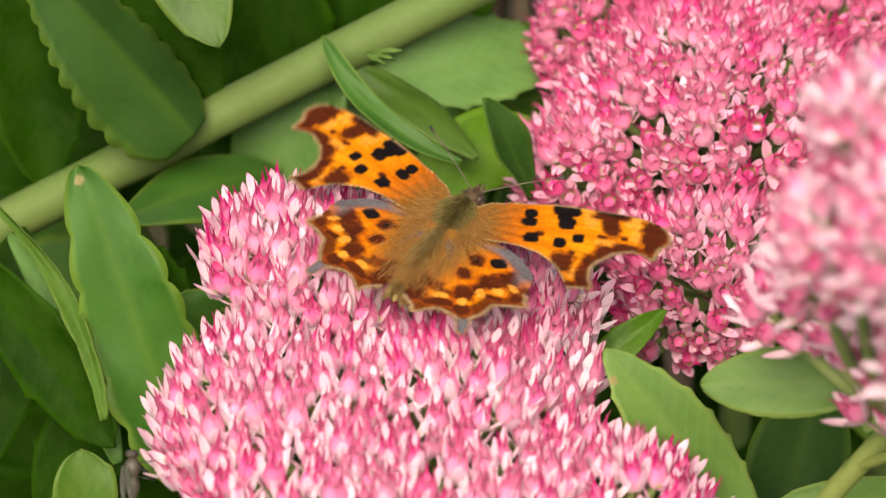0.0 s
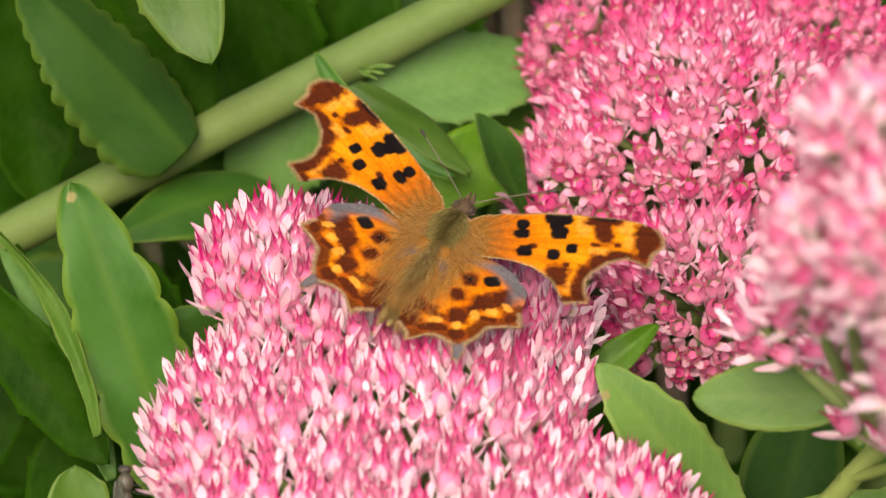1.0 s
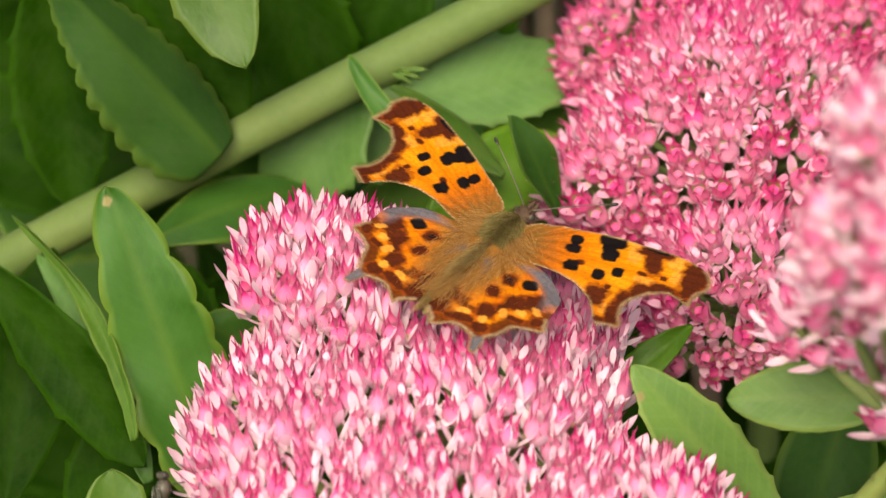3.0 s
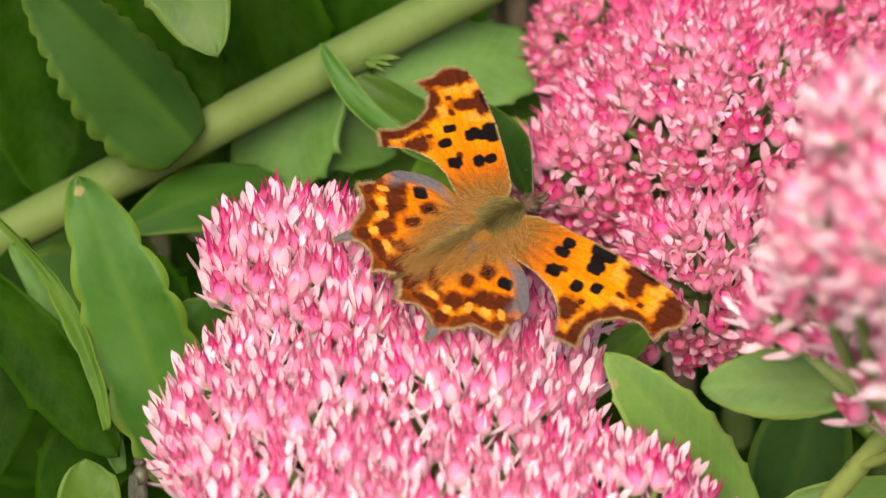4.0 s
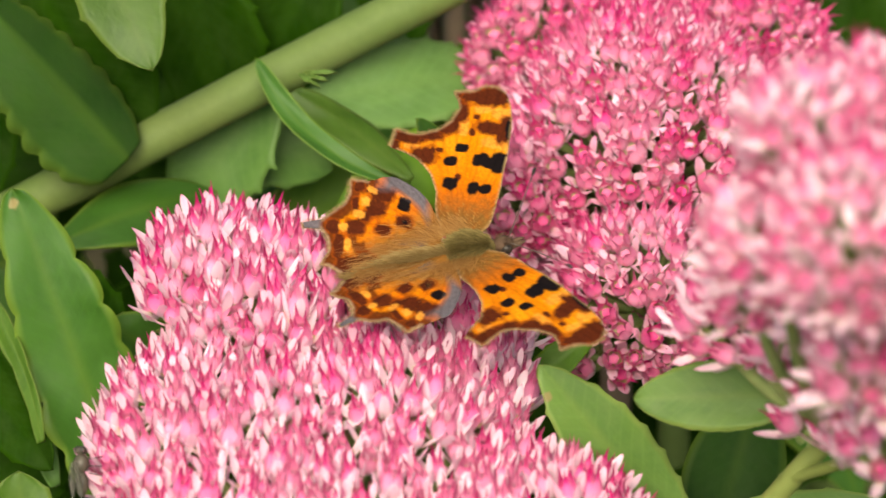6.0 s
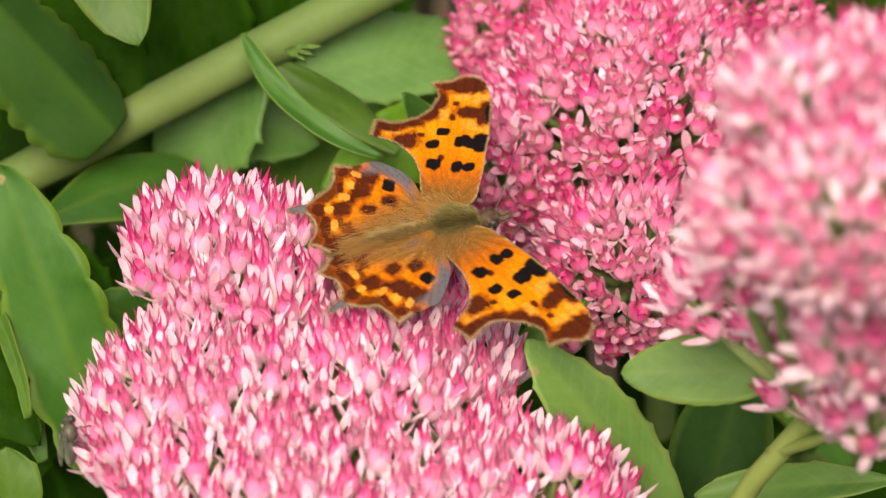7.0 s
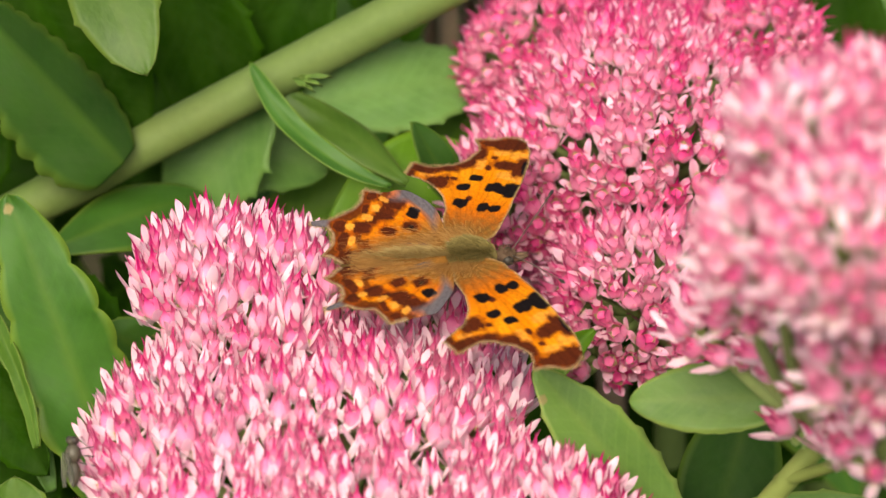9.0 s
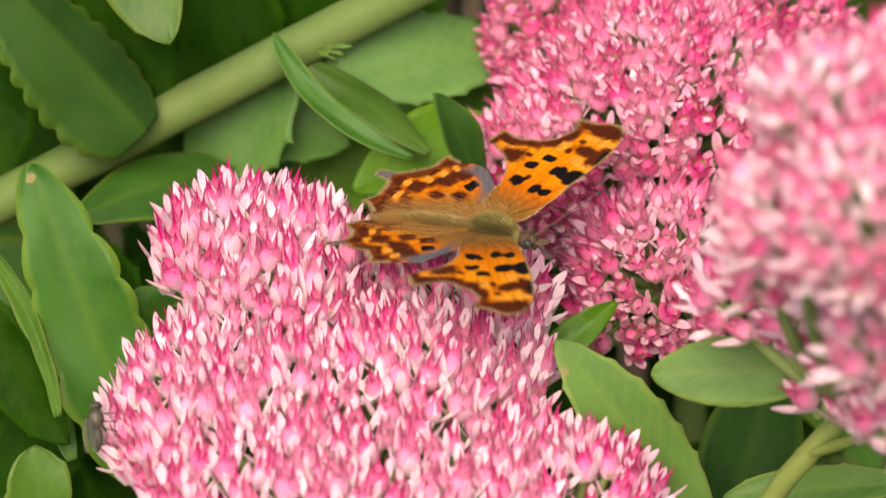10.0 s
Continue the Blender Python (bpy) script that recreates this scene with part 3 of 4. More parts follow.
leaf(main_plant, (-0.0360, -0.0044, 0.4102), (-0.0509, 0.0163, 0.4484), 14.2, LEAF, face=(0.2, -0.8, 0.5), bend=0.03, fold=0.10, teeth=4, belly=0.72, round_=0.48, seed=12, wave=1.3, crenate=0.21, spot=(0.955, -0.6, 1.0))
leaf(main_plant, (-0.0468, -0.0092, 0.4246), (-0.0648, 0.0221, 0.4384), 2.3, LEAF_PALE, face=(-0.5, -0.55, 0.6), bend=-0.05, fold=0.5, teeth=5, crenate=0.25, belly=0.9, round_=0.45, seed=13, wave=0.6, sickle=0.07)
leaf(main_plant, (-0.0458, -0.0019, 0.4101), (-0.0618, 0.0263, 0.4279), 5.6, LEAF_BLUE, face=(-0.2, -0.7, 0.5), bend=0.03, fold=0.2, teeth=0, belly=1.0, round_=0.6, seed=38, sickle=0.06)
leaf(main_plant, (-0.0690, 0.0179, 0.4340), (-0.0459, -0.0052, 0.4158), 10.5, LEAF_SHADED, face=(-0.3, -0.6, 0.6), bend=-0.05, fold=0.3, teeth=3, belly=1.3, round_=0.6, seed=37)
leaf(main_plant, (-0.0664, -0.0002, 0.4031), (-0.0597, 0.0281, 0.4275), 14.0, LEAF_SHADED, bend=0.04, fold=0.2, teeth=4, seed=14)
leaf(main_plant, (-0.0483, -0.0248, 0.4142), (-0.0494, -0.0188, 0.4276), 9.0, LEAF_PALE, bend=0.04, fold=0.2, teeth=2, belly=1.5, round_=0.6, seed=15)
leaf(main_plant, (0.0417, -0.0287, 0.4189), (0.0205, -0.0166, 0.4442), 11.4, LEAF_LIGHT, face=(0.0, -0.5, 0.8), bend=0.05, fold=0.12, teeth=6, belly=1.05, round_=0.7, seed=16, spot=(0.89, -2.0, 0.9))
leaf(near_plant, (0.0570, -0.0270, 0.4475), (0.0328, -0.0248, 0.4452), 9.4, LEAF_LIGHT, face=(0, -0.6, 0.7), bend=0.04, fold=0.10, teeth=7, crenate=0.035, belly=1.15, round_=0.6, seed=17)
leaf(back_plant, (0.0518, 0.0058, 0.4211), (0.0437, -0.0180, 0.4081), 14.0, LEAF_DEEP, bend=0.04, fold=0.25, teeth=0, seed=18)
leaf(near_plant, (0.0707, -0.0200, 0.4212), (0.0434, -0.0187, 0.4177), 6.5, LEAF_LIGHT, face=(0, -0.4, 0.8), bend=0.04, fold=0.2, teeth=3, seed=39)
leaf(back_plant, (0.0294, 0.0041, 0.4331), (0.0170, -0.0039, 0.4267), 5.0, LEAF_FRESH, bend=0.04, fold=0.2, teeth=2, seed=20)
leaf(main_plant, (-0.0357, 0.0104, 0.4157), (-0.0481, 0.0307, 0.4243), 12.0, LEAF_SHADED, bend=0.04, fold=0.2, teeth=4, seed=21)
leaf(main_plant, (-0.0572, -0.0003, 0.3967), (-0.0456, 0.0159, 0.4098), 13.0, LEAF_SHADED, bend=0.04, fold=0.2, teeth=4, seed=22)
leaf(main_plant, (-0.0286, 0.0129, 0.4187), (-0.0386, 0.0124, 0.4275), 9.0, LEAF, bend=0.04, fold=0.2, teeth=3, seed=23)
branch = tube(bezier((0.0522, -0.0334, 0.4385), (0.0568, -0.0356, 0.4418), (0.0629, -0.0430, 0.4517), 8), [(0.95 - 0.03 * i) * MM for i in range(8)], 8)
mesh_object("stem", local(near_plant, branch[0]), branch[1], GREEN_STEM, near_plant)

leaf(main_plant, (-0.0270, 0.0011, 0.4357), (-0.0308, -0.0035, 0.4395), 1.3, LEAF_LIGHT, bend=0.05, fold=0.2, teeth=0, seed=33)

# dry remains between the plants
STRAW = stem_material("straw", (0.16, 0.11, 0.07), (0.30, 0.23, 0.16))
DEAD_LEAF = leaf_material("dead_leaf", (0.06, 0.022, 0.006), (0.13, 0.050, 0.012), (0.10, 0.05, 0.02), 0.02)
for top, low, rad in (((0.0104, 0.1081, 0.4154), (0.012, 0.10, -0.01), 1.6), ((0.0076, 0.1147, 0.4125), (0.006, 0.115, -0.01), 1.2), ((0.0136, 0.1201, 0.4095), (0.02, 0.12, -0.01), 1.4),
                      ((0.0341, 0.0544, 0.3826), (0.028, 0.06, -0.01), 2.4), ((0.0322, 0.0607, 0.3793), (0.022, 0.065, -0.01), 1.8)):
    stalk = thing("dry_stalk", low, "dry greyish brown stalk standing among the leaves", "stalk", "dry stalks")
    v, f = tube(bezier(low, (Vector(low) + Vector(top)) / 2 + Vector((0.004, 0, 0)), top, 10), [rad * MM] * 10, 8)
    mesh_object("stalk", local(stalk, v), f, STRAW, stalk)
fallen = thing("dead_leaf", (-0.0576, 0.0396, 0.3883), "withered orange-brown leaf caught between green leaves", "leaf")
leaf(fallen, (-0.0594, 0.0443, 0.3814), (-0.0564, 0.0459, 0.3865), 3.0, DEAD_LEAF, bend=0.1, fold=0.4, teeth=3, seed=34, name="blade")

# deeper foliage of the bed, most leaves with their shade put into the colour
rng = random.Random(5)
slope_up, slope_in = Vector((0, 0.643, 0.766)), Vector((0, 0.766, -0.643))
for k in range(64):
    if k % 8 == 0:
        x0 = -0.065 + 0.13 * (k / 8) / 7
        deep = thing("sedum_plant", (x0, 0.12, -0.01), "shaded sedum stem with green leaves, most darkened in colour for the shade", "plant", "sedum plants")
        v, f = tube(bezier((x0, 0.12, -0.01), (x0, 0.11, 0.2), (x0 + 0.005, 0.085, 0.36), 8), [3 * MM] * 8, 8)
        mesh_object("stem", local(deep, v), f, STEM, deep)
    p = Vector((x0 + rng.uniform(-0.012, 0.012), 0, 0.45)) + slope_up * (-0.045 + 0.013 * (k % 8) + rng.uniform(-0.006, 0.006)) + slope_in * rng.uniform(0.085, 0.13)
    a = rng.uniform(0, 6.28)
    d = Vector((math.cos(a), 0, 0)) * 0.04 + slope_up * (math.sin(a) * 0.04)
    leaf(deep, p - d * 0.5, p + d * 0.5 + slope_in * rng.uniform(-0.01, 0.01), rng.uniform(17, 24), LEAF_SHADED if rng.random() < 0.8 else LEAF,
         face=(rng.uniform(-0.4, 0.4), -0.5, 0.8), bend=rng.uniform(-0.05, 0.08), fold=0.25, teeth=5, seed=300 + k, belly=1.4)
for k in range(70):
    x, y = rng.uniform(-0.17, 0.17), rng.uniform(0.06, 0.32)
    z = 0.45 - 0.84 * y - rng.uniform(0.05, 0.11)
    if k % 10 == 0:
        deep = thing("sedum_plant", (x, y, -0.01), "shaded sedum stem with green leaves, most darkened in colour for the shade", "plant", "sedum plants")
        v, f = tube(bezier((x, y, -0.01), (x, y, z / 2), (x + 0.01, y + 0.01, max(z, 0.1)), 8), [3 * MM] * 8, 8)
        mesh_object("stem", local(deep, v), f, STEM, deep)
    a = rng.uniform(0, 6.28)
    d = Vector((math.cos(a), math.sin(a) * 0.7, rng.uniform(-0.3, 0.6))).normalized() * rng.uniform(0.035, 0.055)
    leaf(deep, (x, y, z), Vector((x, y, z)) + d, rng.uniform(15, 24), LEAF_SHADED if rng.random() < 0.75 else LEAF,
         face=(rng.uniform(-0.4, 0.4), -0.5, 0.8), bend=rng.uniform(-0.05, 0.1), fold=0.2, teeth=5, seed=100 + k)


# ---------------------------------------------------------------- butterfly
def catmull(points, n):
    out = []
    m = len(points)
    for i in range(m):
        p0, p1, p2, p3 = (np.array(points[(i + k) % m], float) for k in (-1, 0, 1, 2))
        for j in range(n):
            t = j / n
            out.append(0.5 * (2 * p1 + (p2 - p0) * t + (2 * p0 - 5 * p1 + 4 * p2 - p3) * t * t + (3 * p1 - p0 - 3 * p2 + p3) * t ** 3))
    return np.array(out)


def straight(points, n):
    p = np.array(points, float)
    q = np.roll(p, -1, axis=0)
    return np.array([p[i] + (q[i] - p[i]) * j / n for i in range(len(p)) for j in range(n)])


ORANGE, AMBER, RUST, BLACK, BROWN, YELLOW = (0.70, 0.150, 0.003), (0.86, 0.265, 0.004), (0.30, 0.055, 0.004), (0.008, 0.005, 0.005), (0.092, 0.017, 0.004), (0.90, 0.37, 0.045)
FRINGE, GREY, OLIVE = (0.34, 0.20, 0.09), (0.15, 0.135, 0.15), (0.26, 0.125, 0.026)

# drawn on a plate of its own; the last rows turn it into millimetres out from and forward of the hinge
FORE_EDGE = [(545, 435), (566, 405), (575, 350), (580, 280), (582, 200), (578, 125), (566, 78), (545, 45), (512, 27), (478, 30), (452, 46), (428, 50),
             (396, 56), (412, 78), (421, 104), (405, 137), (372, 165), (332, 180), (295, 180), (252, 172), (250, 200), (244, 222), (290, 238),
             (332, 255), (372, 290), (396, 335), (404, 385), (435, 440), (500, 470)]
FORE_TO_MM = ((-0.01626, -0.06095, 35.365), (0.04487, -0.02247, -11.459))
FORE_BROWN = [(515, 58, 56, 26), (470, 60, 44, 15), (425, 115, 22, 26), (395, 155, 34, 18), (345, 182, 42, 15), (290, 192, 45, 15), (345, 240, 36, 22),
              (530, 152, 50, 17), (562, 150, 20, 36), (497, 148, 14, 10), (475, 120, 9, 7), (470, 165, 9, 10), (385, 222, 10, 6), (452, 294, 9, 8)]
FORE_BLACK = [(572, 150, 9, 26), (508, 240, 24, 18), (530, 248, 22, 15), (560, 244, 25, 30), (499, 318, 16, 17), (537, 318, 16, 14),
              (518, 318, 14, 8), (433, 310, 22, 17), (423, 250, 20, 14), (448, 213, 20, 13)]
FORE_YELLOW = [(545, 108, 24, 16), (490, 96, 26, 10), (540, 192, 40, 14), (305, 215, 22, 10), (440, 150, 16, 24)]

HIND_EDGE = [(440, 425), (420, 388), (380, 345), (330, 320), (282, 303), (240, 309), (195, 321), (143, 324), (146, 355), (138, 386), (102, 410),
             (78, 434), (22, 447), (30, 458), (78, 458), (102, 478), (112, 505), (92, 545), (126, 548), (160, 560), (220, 545), (306, 512), (400, 480), (450, 462)]
HIND_TO_MM = ((-0.03304, -0.05213, 38.080), (0.03124, -0.04414, 5.812))
HIND_BROWN = [(325, 412, 24, 14), (265, 440, 24, 13), (175, 340, 16, 12), (248, 352, 34, 20), (232, 390, 30, 20), (170, 385, 10, 18), (180, 443, 28, 18),
              (115, 448, 22, 16), (140, 492, 16, 30), (200, 415, 18, 10), (180, 540, 40, 22), (230, 520, 30, 18)]
HIND_BLACK = [(316, 370, 21, 17), (325, 412, 9, 5)]
HIND_YELLOW = [(215, 345, 17, 8), (199, 377, 14, 12), (185, 410, 18, 9), (144, 447, 15, 10), (166, 487, 11, 15), (200, 560, 15, 10)]


def blot(u, v, blots, wob):
    best = -9.0
    for x, y, rx, ry in blots:
        a = 0.5 * noise.noise((x * 0.31, y * 0.17, 2.0))
        du, dv = u - x, v - y
        du, dv = abs(du * math.cos(a) + dv * math.sin(a)) / rx, abs(dv * math.cos(a) - du * math.sin(a)) / ry
        best = max(best, 1 - (du ** 3.2 + dv ** 3.2) ** 0.3125 + wob)
    return min(1.0, max(0.0, best * 7.0 + 0.5))


def wing_tint(u, v, rim, margin, hind, seed):
    """rim: how far in from any edge; margin: how far in from the scalloped outer one."""
    wob = 0.30 * noise.noise((u * 0.07, v * 0.07, seed)) + 0.16 * noise.noise((u * 0.2, v * 0.2, seed)) - 0.02
    w2 = 9 * noise.noise((u * 0.035, v * 0.035, 5)) + 4 * noise.noise((u * 0.12, v * 0.12, 6))
    if hind:
        c = blend(ORANGE, AMBER, clamp01(0.5 + noise.noise((u * 0.02, v * 0.02, 3))))
        inner = clamp01((0.55 * u + 0.85 * v - 498) / 60 + wob)
        c = blend(c, OLIVE, 0.92 * inner)
        c = blend(c, BROWN, 0.9 * clamp01((38 - margin + w2) / 8))
        c = blend(c, BROWN, 0.85 * clamp01((98 - margin + 1.5 * w2) / 12) * clamp01((margin - 60 + w2) / 8))
        c = blend(c, RUST, 0.7 * blot(u, v, HIND_BROWN, wob + 0.3))
        c = blend(c, BROWN, blot(u, v, HIND_BROWN, wob))
        c = blend(c, YELLOW, blot(u, v, HIND_YELLOW, wob))
        c = blend(c, BLACK, blot(u, v, HIND_BLACK, wob * 0.5))
        costa = clamp01(2.2 - rim / 19.0) if u > 215 and v < 470 else 0.0
        c = blend(c, GREY, costa * min(1.0, (u - 215) / 50) * clamp01((410 - u) / 35))
        c = blend(c, blend(FRINGE, (0.40, 0.29, 0.17), clamp01(0.5 + 1.5 * noise.noise((u * 0.12, v * 0.12, 9)))), clamp01(1.4 - margin / 6.0))
        c = blend(c, GREY, clamp01((82 - u) / 14))
    else:
        base = clamp01((v - 285) / 115)
        c = blend(AMBER, ORANGE, clamp01((v - 180) / 220 + 0.3 * wob))
        c = blend(c, (0.92, 0.36, 0.012), 0.75 * clamp01(0.35 + 1.6 * noise.noise((u * 0.016, v * 0.016, 31))) * clamp01((330 - v) / 90))
        c = blend(c, YELLOW, 0.85 * blot(u, v, FORE_YELLOW, wob + 0.1))
        c = blend(c, RUST, 0.5 * base)
        c = blend(c, OLIVE, clamp01(1.5 * base - 0.5 + wob))
        c = blend(c, BROWN, clamp01((29 - margin + w2) / 8))
        c = blend(c, RUST, 0.7 * blot(u, v, FORE_BROWN, wob + 0.3))
        c = blend(c, BROWN, blot(u, v, FORE_BROWN, wob))
        c = blend(c, BLACK, blot(u, v, FORE_BLACK, wob * 0.5))
        c = blend(c, blend(FRINGE, (0.36, 0.24, 0.13), clamp01(0.4 + 1.5 * noise.noise((u * 0.12, v * 0.12, 9)))), clamp01(1.3 - margin / 5.0))
        speck = clamp01(0.5 + 2.2 * noise.noise((u * 0.35, v * 0.35, 14)))
        c = blend(c, blend((0.16, 0.07, 0.02), (0.62, 0.44, 0.22), speck), clamp01(1.4 - rim / 5.0) if margin > 20 else 0.0)
    vein = noise.noise((math.atan2(v - 445, u - 480) * 13, 0, 1 if hind else 2))
    c = blend(c, tuple(0.55 * q for q in c), 0.6 * clamp01(1 - abs(vein) * 10))
    grain = 1 + 0.38 * noise.noise((u * 0.31, v * 0.31, 21)) + 0.22 * noise.noise((u * 0.11, v * 0.11, 22))
    return tuple(min(1.0, q * grain) for q in c)


def wing(name, parent, side, edge, to_mm, hind, outer, label):
    poly = 0.35 * catmull(edge, 5) + 0.65 * straight(edge, 5)
    rag = np.array([noise.noise((p[0] * 0.09, p[1] * 0.09, 7)) for p in poly]) * 2.5
    mid = poly.mean(axis=0)
    poly = poly + (poly - mid) / np.linalg.norm(poly - mid, axis=1)[:, None] * rag[:, None]
    nxt = np.roll(poly, -1, axis=0)
    seg = nxt - poly
    step = 3.4
    lo, hi = poly.min(axis=0) - step, poly.max(axis=0) + step
    us, vs = np.arange(lo[0], hi[0] + step, step), np.arange(lo[1], hi[1] + step, step)
    G = np.stack(np.meshgrid(us, vs, indexing="ij"), -1).reshape(-1, 2)
    inside = np.zeros(len(G), bool)
    for (x1, y1), (x2, y2) in zip(poly, nxt):
        cross = (y1 > G[:, 1]) != (y2 > G[:, 1])
        inside ^= cross & (G[:, 0] < (x2 - x1) * (G[:, 1] - y1) / (y2 - y1 + 1e-12) + x1)
    d = G[:, None, :] - poly[None]
    t = np.clip((d * seg[None]).sum(-1) / ((seg ** 2).sum(-1)[None] + 1e-12), 0, 1)
    foot = poly[None] + t[..., None] * seg[None]
    dist = np.linalg.norm(G[:, None, :] - foot, axis=-1)
    k = dist.argmin(axis=1)
    near, rim = foot[np.arange(len(G)), k], dist.min(axis=1)
    margin = dist[:, outer[0] * 5:outer[1] * 5].min(axis=1)
    place = np.where(inside[:, None], G, near)
    rim = np.where(inside, rim, 0.0)
    margin = np.where(inside | (margin > rim + 6), margin, 0.0)
    nu, nv = len(us), len(vs)
    used, quads = {}, []
    for i in range(nu - 1):
        for j in range(nv - 1):
            q = (i * nv + j, (i + 1) * nv + j, (i + 1) * nv + j + 1, i * nv + j + 1)
            if sum(inside[n] for n in q) >= 1:
                quads.append(q)
                for n in q:
                    used.setdefault(n, len(used))
    top, under, tint, dull = [], [], [], []
    (a, b, c), (e, f, g) = to_mm
    mid_mm = (a * mid[0] + b * mid[1] + c, e * mid[0] + f * mid[1] + g)
    for n in used:
        u, v = place[n]
        x, y = a * u + b * v + c, e * u + f * v + g
        r = math.hypot(x, y)
        ang = math.atan2(y, x + 1e-6)
        z = 0.10 * math.cos(26 * ang) * min(1.0, r / 8) + 0.35 * math.sin(r * 0.13) - 0.004 * r * r * (0.5 if hind else 0.25)
        if hind:
            z += 0.9 * max(0.0, (0.55 * u + 0.85 * v - 560) / 120) ** 2
        top.append(Vector((side * x, y, z + 0.05)) * MM)
        under.append(Vector((side * x, y, z - 0.05)) * MM)
        col = wing_tint(u, v, rim[n], margin[n], hind, 11)
        tint.append(col)
        dull.append(blend(blend(BROWN, GREY, 0.6), col, 0.4))
    nv_ = len(top)
    faces, rimcount = [], {}
    for q in quads:
        t4 = tuple(used[n] for n in q)
        if side < 0:
            t4 = t4[::-1]
        faces.append(t4[::-1])
        faces.append(tuple(n + nv_ for n in t4))
        for m, n in zip(t4, t4[1:] + t4[:1]):
            if (n, m) in rimcount:
                del rimcount[(n, m)]
            else:
                rimcount[(m, n)] = 1
    for m, n in rimcount:
        faces.append((m, n, n + nv_, m + nv_))
    ob = mesh_object(name, top + under, faces, WING, parent, label, colours=tint + dull)
    rr = random.Random(61 + side + hind)
    spots = []
    for i in range(outer[0] * 5, outer[1] * 5):
        for _ in range(16):
            u, v = poly[i] + (nxt[i] - poly[i]) * rr.random()
            out = np.array((nxt[i][1] - poly[i][1], poly[i][0] - nxt[i][0]))
            x, y = a * u + b * v + c, e * u + f * v + g
            n = Vector((side * (a * out[0] + b * out[1]), e * out[0] + f * out[1], 0)).normalized()
            m = Vector((side * (x - mid_mm[0]), y - mid_mm[1], 0))
            near_z = min(range(0, len(top), 7), key=lambda q: (top[q].x - side * x * MM) ** 2 + (top[q].y - y * MM) ** 2) if rr.random() < 0.12 or not spots else None
            z = top[near_z].z if near_z is not None else spots[-1][0].z
            spots.append((Vector((side * x * MM, y * MM, z)), n if n.dot(m) > 0 else -n))
    tagged(mesh_object("fringe", *fur(spots, 0.55, 0.0, 62, 0.016), FUR_BUFF, ob, smooth=False), kind="stuff")
    return ob


def spindle(centre, length, rx, rz, taper=0.0, sag=0.0, n=16, sides=14):
    """A body along y, thicker at the front by taper."""
    verts, faces = [], []
    for i in range(n + 1):
        s = i / n
        y = (0.5 - s) * length
        k = math.sqrt(max(0.0, math.sin(math.pi * min(1, max(0, 0.02 + 0.96 * s))))) * (1 - taper * s)
        for j in range(sides):
            a = 2 * math.pi * j / sides
            verts.append(Vector((centre[0] + rx * k * math.cos(a), centre[1] + y, centre[2] + rz * k * math.sin(a) - sag * s * s)) * MM)
    for i in range(n):
        for j in range(sides):
            a, b = i * sides + j, i * sides + (j + 1) % sides
            faces.append((a, a + sides, b + sides, b))
    faces.append(tuple(range(sides)))
    faces.append(tuple(range(n * sides, (n + 1) * sides))[::-1])
    return verts, faces


def fur(spots, length, back, seed, width=0.05):
    """Thin flat hairs that grow from spots (place, normal) and lie backwards."""
    rng = random.Random(seed)
    verts, faces = [], []
    for p, n in spots:
        d = (n + Vector((rng.gauss(0, 0.25), back + rng.gauss(0, 0.3), rng.gauss(0, 0.2)))).normalized()
        s = d.orthogonal().normalized()
        s = (s * math.cos(rng.random() * 6) + d.cross(s) * math.sin(rng.random() * 6)).normalized() * width * MM
        ln = length * rng.uniform(0.6, 1.3) * MM
        o = len(verts)
        verts += [p - s, p + s, p + d * ln * 0.6 + s * 0.7 + Vector((0, back * 0.1 * ln, 0)), p + d * ln * 0.6 - s * 0.7, p + d * ln + Vector((0, back * 0.35 * ln, -0.1 * ln))]
        faces += [(o, o + 1, o + 2, o + 3), (o + 3, o + 2, o + 4)]
    return verts, faces


def spots_on(centre, length, rx, rz, taper, sag, count, seed):
    rng = random.Random(seed)
    out = []
    for _ in range(count):
        s, a = rng.uniform(0.05, 0.95), rng.uniform(-0.35, math.pi + 0.35)
        k = math.sqrt(math.sin(math.pi * s)) * (1 - taper * s)
        p = Vector((centre[0] + rx * k * math.cos(a), centre[1] + (0.5 - s) * length, centre[2] + rz * k * math.sin(a) - sag * s * s)) * MM
        out.append((p, Vector((math.cos(a), 0, math.sin(a)))))
    return out


butterfly = thing("butterfly", (0, 0, 0.45), "orange butterfly with ragged wings and black spots, feeding on pink florets", "butterfly")
THORAX = ((0, 3.3, 0.3), 6.0, 1.9, 2.0, 0.1, 0.0)
ABDOMEN = ((0, -6.8, 0.2), 16.5, 1.6, 1.5, 0.35, 1.0)
thorax = mesh_object("thorax", *spindle(*THORAX), FUR_OLIVE, butterfly, "olive furry thorax")
abdomen = mesh_object("abdomen", *spindle(*ABDOMEN), FUR_BROWN, butterfly, "brown furry abdomen")
tagged(mesh_object("hair", *fur(spots_on(*THORAX, 5200, 1), 1.6, -1.0, 2, 0.011), FUR_OLIVE, thorax, smooth=False), kind="stuff")
tagged(mesh_object("hair", *fur(spots_on(*ABDOMEN, 3600, 3), 1.5, -1.2, 4, 0.012), FUR_BROWN, abdomen, smooth=False), kind="stuff")
head = mesh_object("head", *spindle((0, 7.3, 0.1), 2.8, 1.25, 1.2), FUR_GREY, butterfly, "small brown furry head")
